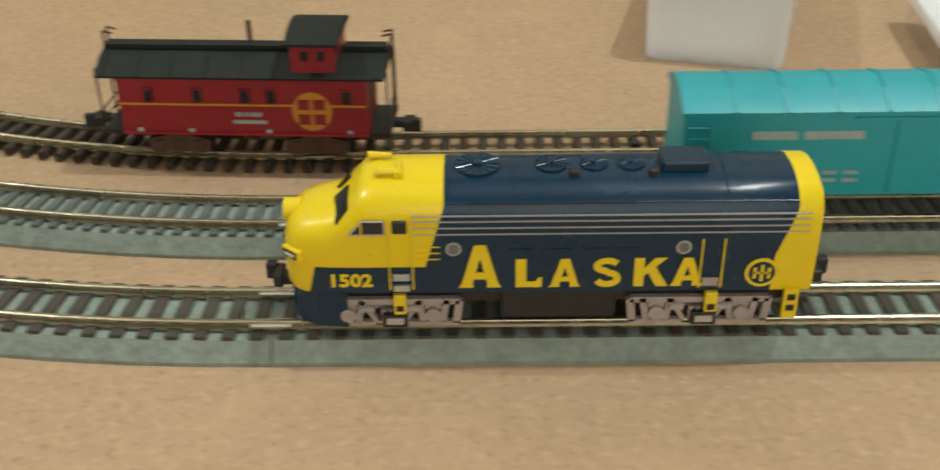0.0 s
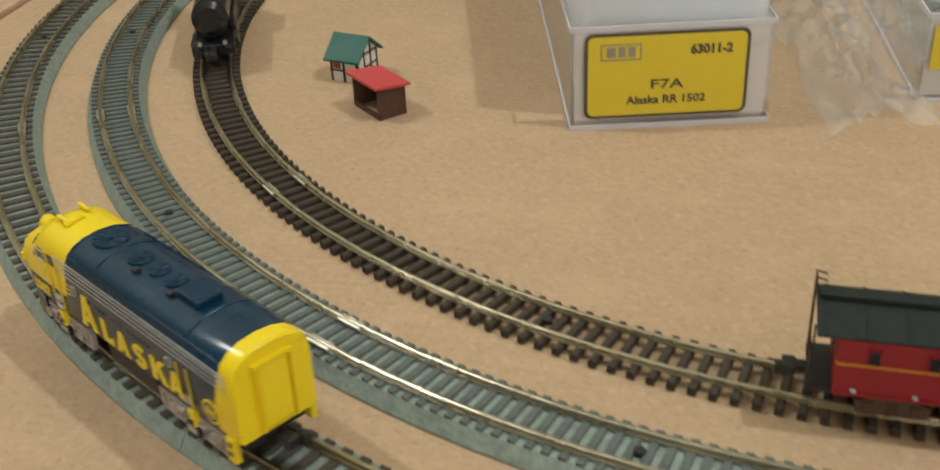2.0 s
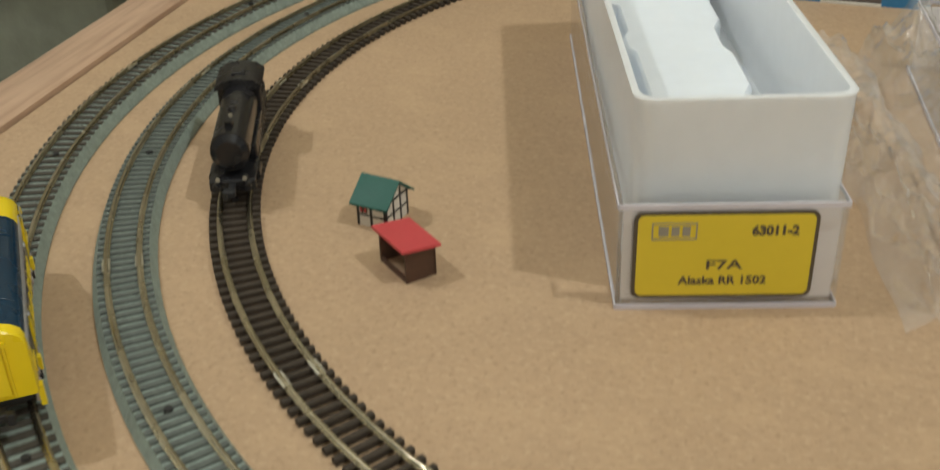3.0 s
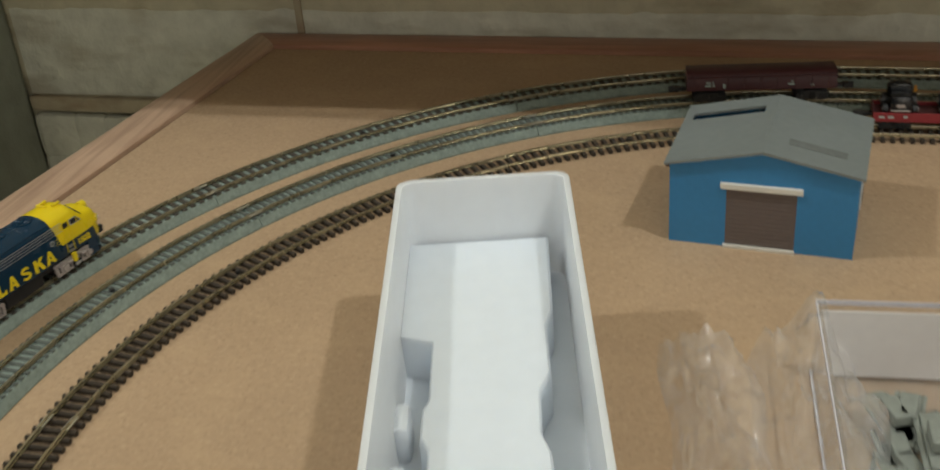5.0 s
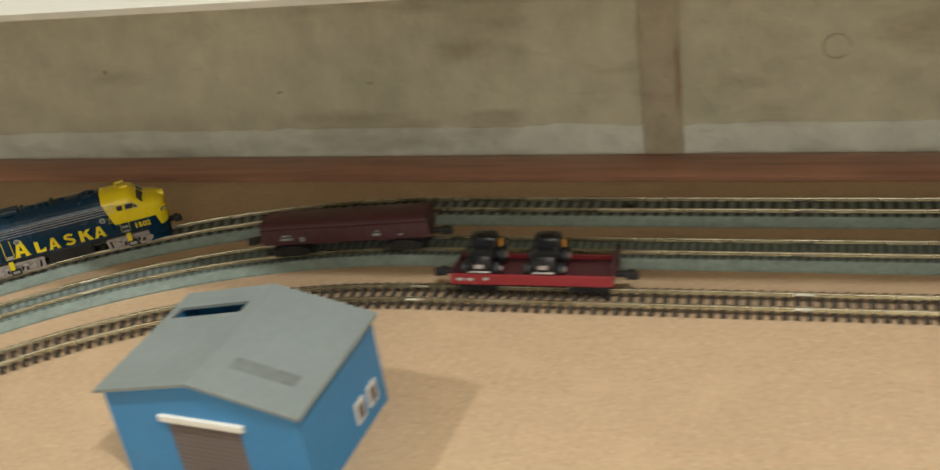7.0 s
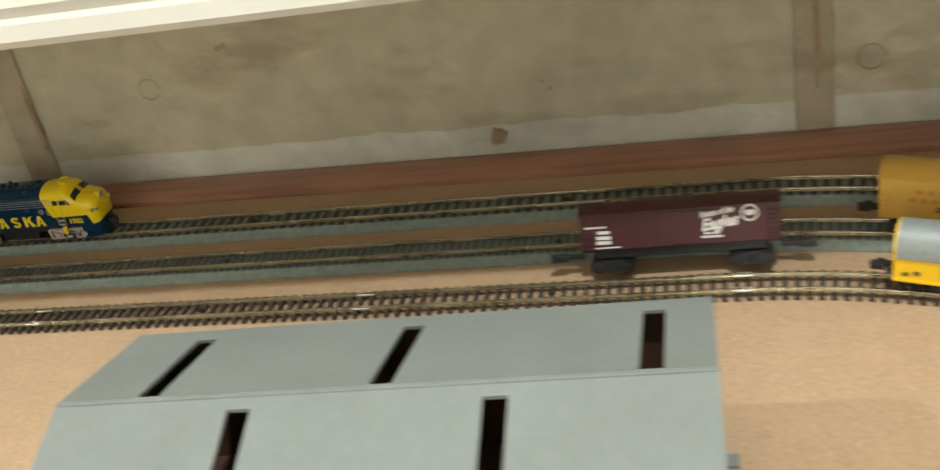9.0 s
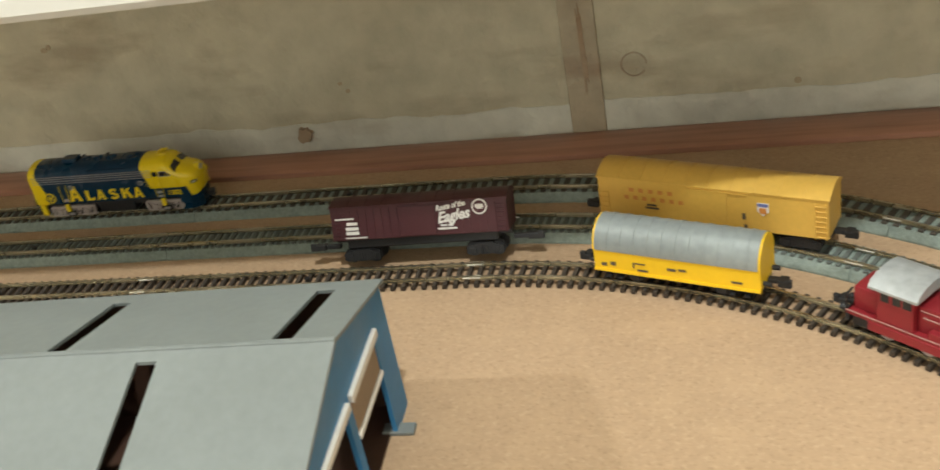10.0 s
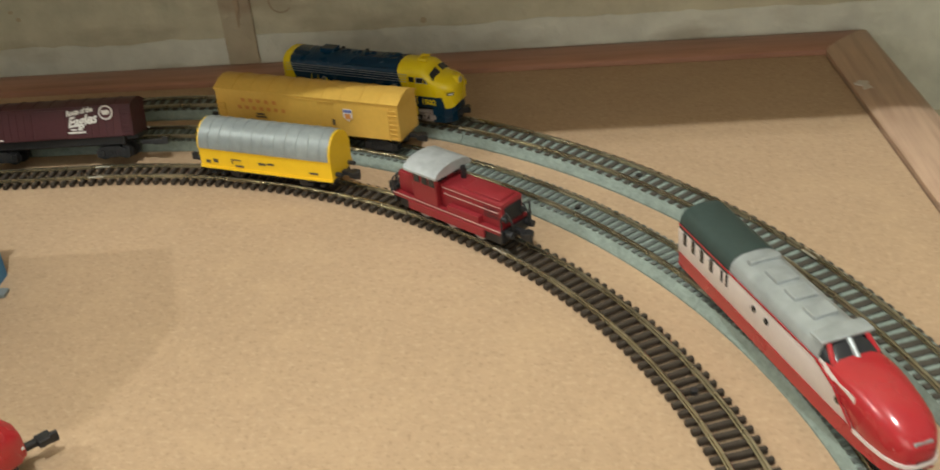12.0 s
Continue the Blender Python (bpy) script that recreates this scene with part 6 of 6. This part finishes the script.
def packaging():
    face = radians(90)
    where = pose(-0.0776, -0.0148, 0, 0, 0, 12.8)
    b = clear_box(where, 0.0229, 0.0820, 0.0250, "clear plastic box with a yellow end label around a tray")
    part("end_card", box(-0.0218, 0.0218, -0.0810, -0.0807, 0.0020, 0.0244), M_CARD, b, "white card end label")
    edge = prism([(x, y + 0.0130) for x, y, _ in rounded(0.0186, 0.0102, 0.0018, 0, 4)], -0.0822, -0.08205, "y")
    b_edge = part("label_border", edge, M_INK, b)
    lab = part("label", prism([(x, y + 0.0130) for x, y, _ in rounded(0.0178, 0.0095, 0.0014, 0, 4)], -0.0823, -0.0821, "y"), M_LABEL, b, "yellow printed label")
    up = Matrix.Rotation(face, 4, "X")
    words("63011-2", 0.0030, M_INK, lab, pose(0.0052, -0.08235, 0.0178) @ up, 0.95, "stock_number", 0.00003, bold=0.00014)
    words("F7A", 0.0031, M_INK, lab, pose(0.0001, -0.08235, 0.0098) @ up, 1.5, "model_name", 0.00003, "CENTER", bold=0.00005)
    words("Alaska RR 1502", 0.0027, M_INK, lab, pose(0.0001, -0.08235, 0.0062) @ up, 1.05, "model_line", 0.00003, "CENTER", bold=0.00008)
    logo = bmesh.new()
    for q in ((-0.0150, -0.0058, 0.0205, 0.0208), (-0.0150, -0.0058, 0.0169, 0.0172), (-0.0150, -0.0147, 0.0169, 0.0208), (-0.0061, -0.0058, 0.0169, 0.0208), (-0.0136, -0.0116, 0.0177, 0.0200), (-0.0110, -0.0094, 0.0177, 0.0200), (-0.0088, -0.0072, 0.0177, 0.0200)):
        box(q[0], q[1], -0.0824, -0.0822, q[2], q[3], bm=logo)
    for ob in (b_edge, lab):
        ob.matrix_basis = Matrix.Translation((-0.0012, 0, 0))
    part("logo_frame", logo, material("logo_grey", (0.30, 0.28, 0.22), 0.5), lab)
    tray(where @ pose(0.0006, 0.0010, 0.0016, 0, 0, 0.9), 0.0219, 0.0780, 0.0440, 0.0150, "open white foam tray standing up out of the clear box")
    # a second boxed kit with grey parts
    w2 = pose(0.0145, -0.0110, 0, 0, 0, 4)
    c = clear_box(w2, 0.0215, 0.0630, 0.0220, "clear plastic box of grey model parts with a white label", "parts_box")
    part("end_card", box(-0.0207, 0.0207, -0.0620, -0.0616, 0.0016, 0.0215), M_CARD, c, "white card end label")
    part("label", box(-0.0200, 0.0080, -0.0634, -0.0632, 0.0085, 0.0190), M_LABEL, c, "yellow printed label")
    bars(c, -0.0120, 0.0030, -0.0634, -1, ((0, 0, 0.006, 0.001), (0.008, 0, 0.009, 0.001), (0.003, 0.002, 0.010, 0.001)), M_INK)
    part("back_card", box(-0.0207, 0.0207, 0.0606, 0.0610, 0.0016, 0.0205), M_CARD, c, "white card end panel")
    grey = material("parts_grey_green", (0.26, 0.28, 0.25), 0.55, 0, 0.25, 300, 0.2)
    rng = random.Random(4)
    for i in range(26):
        x, y = rng.uniform(-0.015, 0.015), rng.uniform(-0.046, 0.046)
        bm = box(-0.0024, 0.0024, -rng.uniform(0.005, 0.011), rng.uniform(0.005, 0.011), 0, 0.0022, 0.0004)
        box(-0.0020, 0.0020, -0.004, 0.004, 0.003, 0.006, 0.0005, bm=bm)
        for k in (-1, 1):
            rod((k * 0.0030, -0.010, 0.001), (k * 0.0030, 0.010, 0.001), 0.0007, 6, bm=bm)
        part("kit_piece", bm, grey, c, at=pose(x, y, 0.0015 + 0.0035 * (i % 3), 0, 0, rng.uniform(-25, 25)))
    # white boxes further along
    tray(pose(0.0818, -0.1270, 0, 0, 0, -15), 0.0142, 0.0310, 0.0165, 0.004, "plain white box open at the top", "white_box", False)
    lid = thing("packing_tray", "flat white plastic tray lying beside the white box", "packaging", pose(0.1320, -0.1515, 0, 0, 0, -6))
    part("lid_plate", loft([rounded(0.0150, 0.0150, 0.002, 0.006), rounded(0.0153, 0.0153, 0.002, 0.0085), rounded(0.0150, 0.0150, 0.002, 0.009)]), M_TRAY, lid)
    part("lid_skirt", loft([rounded(0.0145, 0.0145, 0.002, 0.0), rounded(0.0148, 0.0148, 0.002, 0.0062)]), M_CLEAR, lid)
    # crumpled clear bag between the boxes
    def film(name, x0, x1, y0, y1, top, seed):
        bm = bmesh.new()
        n, m = 34, 96
        grid = []
        for i in range(n + 1):
            row = []
            for j in range(m + 1):
                u, v = i / n, j / m
                arch = math.sin(math.pi * u) ** 0.6
                a = noise.noise((u * 4 + seed, v * 7, 0.0))
                c_ = noise.noise((u * 7 + seed, v * 13, 3.0))
                fold = abs(noise.noise((u * 5 + v * 4 + seed, v * 11 - u * 3, 6.0))) + 0.5 * abs(noise.noise((u * 13 - v * 5, v * 24 + seed, 9.0)))
                z = 0.0008 + arch * (top * (0.65 + 0.4 * a) + abs(c_) * 0.0034 - fold * 0.0060)
                row.append(bm.verts.new((x0 + (x1 - x0) * u + 0.003 * a + (y0 + (y1 - y0) * v) * -0.18, y0 + (y1 - y0) * v + 0.003 * c_, max(z, 0.0006 + 0.0004 * arch))))
            grid.append(row)
        for i in range(n):
            for j in range(m):
                bm.faces.new((grid[i][j], grid[i + 1][j], grid[i + 1][j + 1], grid[i][j + 1]))
        bag = tagged(part(name, bm, M_BAG, smooth=True), "crumpled clear plastic bag lying on the board", "plastic bag")
        bag.visible_shadow = False
        return bag
    film("plastic_bag", -0.0400, -0.0170, -0.098, 0.055, 0.011, 1.7)
    film("plastic_bag", -0.0190, 0.0080, -0.075, 0.050, 0.029, 6.2)


def freight():
    car = boxcar("box_car", "teal blue-green model boxcar standing on the middle oval", 0.0700, M_TEAL, M_TEAL, 0.0178, 0.0208, ribs=0, door=True)
    car.matrix_basis = on_track("middle", -0.0900)
    for s in (-1, 1):
        bars(car, 0.0100, 0.0140, s * 0.0067, s, ((0.0, 0, 0.0082, 0.0013), (0.0092, 0, 0.0062, 0.0013)), M_FADED)
        bars(car, 0.0100, 0.0085, s * 0.0067, s, ((0.0, 0, 0.002, 0.0006), (0.003, 0, 0.002, 0.0006), (0.006, 0, 0.002, 0.0006), (0.009, 0, 0.0026, 0.0006), (0.0, -0.0012, 0.002, 0.0006), (0.003, -0.0012, 0.002, 0.0006), (0.006, -0.0012, 0.002, 0.0006)), M_FADED)
        bars(car, -0.0265, 0.0140, s * 0.0067, s, ((0.0, 0, 0.0082, 0.0013), (0.0092, 0, 0.0062, 0.0013)), M_FADED)
    brown = boxcar("box_car", "maroon model boxcar with white lettering set down between the tracks", 0.0555, M_MAROON, M_MAROON, 0.0178, 0.0200, floor_z=0.0076, truckmat=M_BLACK, ribs=22, reach=0.0085)
    part("tank_gear", box(-0.0240, 0.0240, -0.0050, 0.0050, 0.0046, 0.0078, 0.0005), M_BLACK, brown)
    brown.matrix_basis = pose(0.3155, 0.2050, 0.0024, -17, 0, 1.0)
    for s in (-1, 1):
        y = s * 0.0070
        turn = Matrix.Rotation(radians(90), 4, "X") if s < 0 else Matrix.Rotation(math.pi, 4, "Z") @ Matrix.Rotation(radians(90), 4, "X")
        part("emblem", rod((-s * 0.0195, y - s * 0.0002, 0.0158), (-s * 0.0195, y + s * 0.0001, 0.0158), 0.0024, 28), M_WHITEP, brown, "round white emblem")
        part("emblem_ring", rod((-s * 0.0195, y - s * 0.0002, 0.0158), (-s * 0.0195, y + s * 0.00016, 0.0158), 0.0019, 28), M_MAROON, brown)
        bars(brown, -s * 0.0195 - 0.0013, 0.0151, y + s * 0.0002, s, ((0, 0.0004, 0.0026, 0.0011), (0.0004, 0, 0.0018, 0.0005)), M_WHITEP)
        words("Eagles", 0.0046, M_WHITEP, brown, Matrix.Translation((-s * 0.0062, y, 0.0114)) @ turn @ Matrix.Rotation(radians(8), 4, "Z"), 0.9, "lettering", shear=0.4, bold=0.00016)
        words("Route of the", 0.0024, M_WHITEP, brown, Matrix.Translation((-s * 0.0060, y, 0.0152)) @ turn @ Matrix.Rotation(radians(8), 4, "Z"), 0.75, "lettering", shear=0.4, bold=0.0001)
        bars(brown, -s * 0.0090 - 0.003, 0.0094, y, s, ((0, 0, 0.006, 0.0006), (0.001, 0.0010, 0.002, 0.0006), (0.0034, 0.0010, 0.0016, 0.0006)), M_WHITEP)
        bars(brown, -0.0262 if s < 0 else 0.0190, 0.0092, y, s, ((0.0, 0.0050, 0.0060, 0.0005), (0.0035, 0.0032, 0.0035, 0.0009), (0.003, 0.0016, 0.0042, 0.0010), (0.003, 0.0002, 0.0042, 0.0010), (0.0026, -0.0010, 0.0070, 0.0004)), M_WHITEP)
    bend = math.pi * OVALS["middle"][0] + STRAIGHT
    reefer = boxcar("refrigerator_car", "orange-yellow model refrigerator car with red lettering", 0.0678, M_REEFER, M_REEFER, 0.0172, 0.0200, ribs=0)
    reefer.matrix_basis = on_track("middle", bend + radians(19.1) * OVALS["middle"][0])
    red_print = material("red_print", (0.58, 0.23, 0.05), 0.5)
    blue_print = material("blue_print", (0.15, 0.18, 0.40), 0.5)
    for s in (-1, 1):
        y = s * 0.0068
        turn = Matrix.Rotation(radians(90), 4, "X") if s < 0 else Matrix.Rotation(math.pi, 4, "Z") @ Matrix.Rotation(radians(90), 4, "X")
        bars(reefer, s * 0.0160 - 0.0095, 0.0110, y, s, [(0.0016 + k * 0.0030, 0.0026, 0.0014, 0.0012) for k in range(5)] + [(k * 0.0028, 0, 0.0013, 0.0012) for k in range(7)], red_print)
        bars(reefer, s * 0.0170 - 0.002, 0.0084, y, s, ((0, 0, 0.004, 0.0006), (0.0004, 0.0010, 0.003, 0.0006)), M_INK)
        x = -s * 0.0160
        badge = part("badge", prism([(x - 0.0016, 0.0145), (x + 0.0016, 0.0145), (x + 0.0016, 0.0118), (x, 0.0104), (x - 0.0016, 0.0118)], y - 0.0001, y + 0.0001, "y"), M_WHITEP, reefer, "shield badge")
        part("badge_top", box(x - 0.0015, x + 0.0015, y - 0.00016, y + 0.00016, 0.0134, 0.0144), blue_print, badge)
        part("badge_bars", box(x - 0.0010, x + 0.0010, y - 0.00016, y + 0.00016, 0.0112, 0.0130), red_print, badge)
        bars(reefer, x + s * 0.0060, 0.0080, y, s, ((0, 0.0006, 0.0010, 0.0020), (-0.0004 * s, -0.0022, 0.0010, 0.0012)), M_INK)
    wag = curved_roof_wagon()
    inner = OVALS["inner"][0]
    wag.matrix_basis = on_track("inner", math.pi * inner + STRAIGHT + radians(18.75) * inner)
    sh = shunter()
    sh.matrix_basis = on_track("inner", math.pi * inner + STRAIGHT + radians(39.3) * inner) @ Matrix.Diagonal((0.98, 0.98, 1.0, 1))
    rc = railcar()
    rc.matrix_basis = on_track("middle", bend + radians(68.5) * OVALS["middle"][0], 0.0, -0.0018)
    cb = caboose()
    cb.matrix_basis = on_track("inner", 0.0110) @ Matrix.Rotation(math.pi, 4, "Z") @ Matrix.Diagonal((0.89, 0.97, 0.93, 1))
    st = steam_engine()
    st.matrix_basis = on_track("inner", radians(74.6) * inner) @ Matrix.Rotation(math.pi, 4, "Z") @ pose(0, 0, 0, 0, 0, 4) @ Matrix.Diagonal((0.95, 0.86, 0.92, 1))
    hp = hopper_car()
    hp.matrix_basis = on_track("middle", math.pi * OVALS["middle"][0] - 0.0285, -0.0003, -0.0020) @ pose(0, 0, 0, -5, 0, 0)
    fw = flat_wagon()
    m = pose(0.0350, 0.2012, 0.0014, -4, 0, 0)
    fw.matrix_basis = m @ Matrix.Diagonal((0.96, 1, 1, 1))
    tr = load_tractor()
    tr.matrix_basis = m @ pose(-0.0150, 0, 0.0056) @ Matrix.Diagonal((1.25, 1.15, 1.15, 1))
    copy_thing(tr, m @ pose(0.0040, 0, 0.0056))
    se = striped_engine()
    se.matrix_basis = pose(0.3432, 0.0345, 0.0004, 0, 0, 45)


small_shed()
long_shed()
huts()
packaging()
freight()
LOCO = f_unit()
for oval_name in OVALS:
    lay_track(oval_name)


def motions():
    """The running engine's way round the outer oval, speeding up slightly."""
    rows = []
    lag = ((0.0, -0.0005), (0.5, 0.0), (1.0, 0.0013), (1.5, -0.0018), (2.0, -0.0040), (2.5, -0.0050), (3.2, -0.0058), (4.2, -0.0018), (5.0, 0.0006), (5.6, 0.0013), (6.0, 0.0002), (6.5, -0.0008), (7.0, -0.0016), (7.5, -0.0016), (9.5, -0.0008), (10.0, 0.0004), (12.0, 0.0012))
    for i in range(61):
        t = i * 0.2
        s = 0.0019 - 0.0366 + 0.08886 * t + 0.000992 * t * t + 0.0000104 * t ** 3 + float(np.interp(t, [a for a, _ in lag], [b for _, b in lag]))
        rows.append((t, on_track("outer", s, 0.0, -0.0009 if 0.03 < s < math.pi * OVALS["outer"][0] - 0.03 else -0.0003)))
    walk(LOCO, rows)


motions()
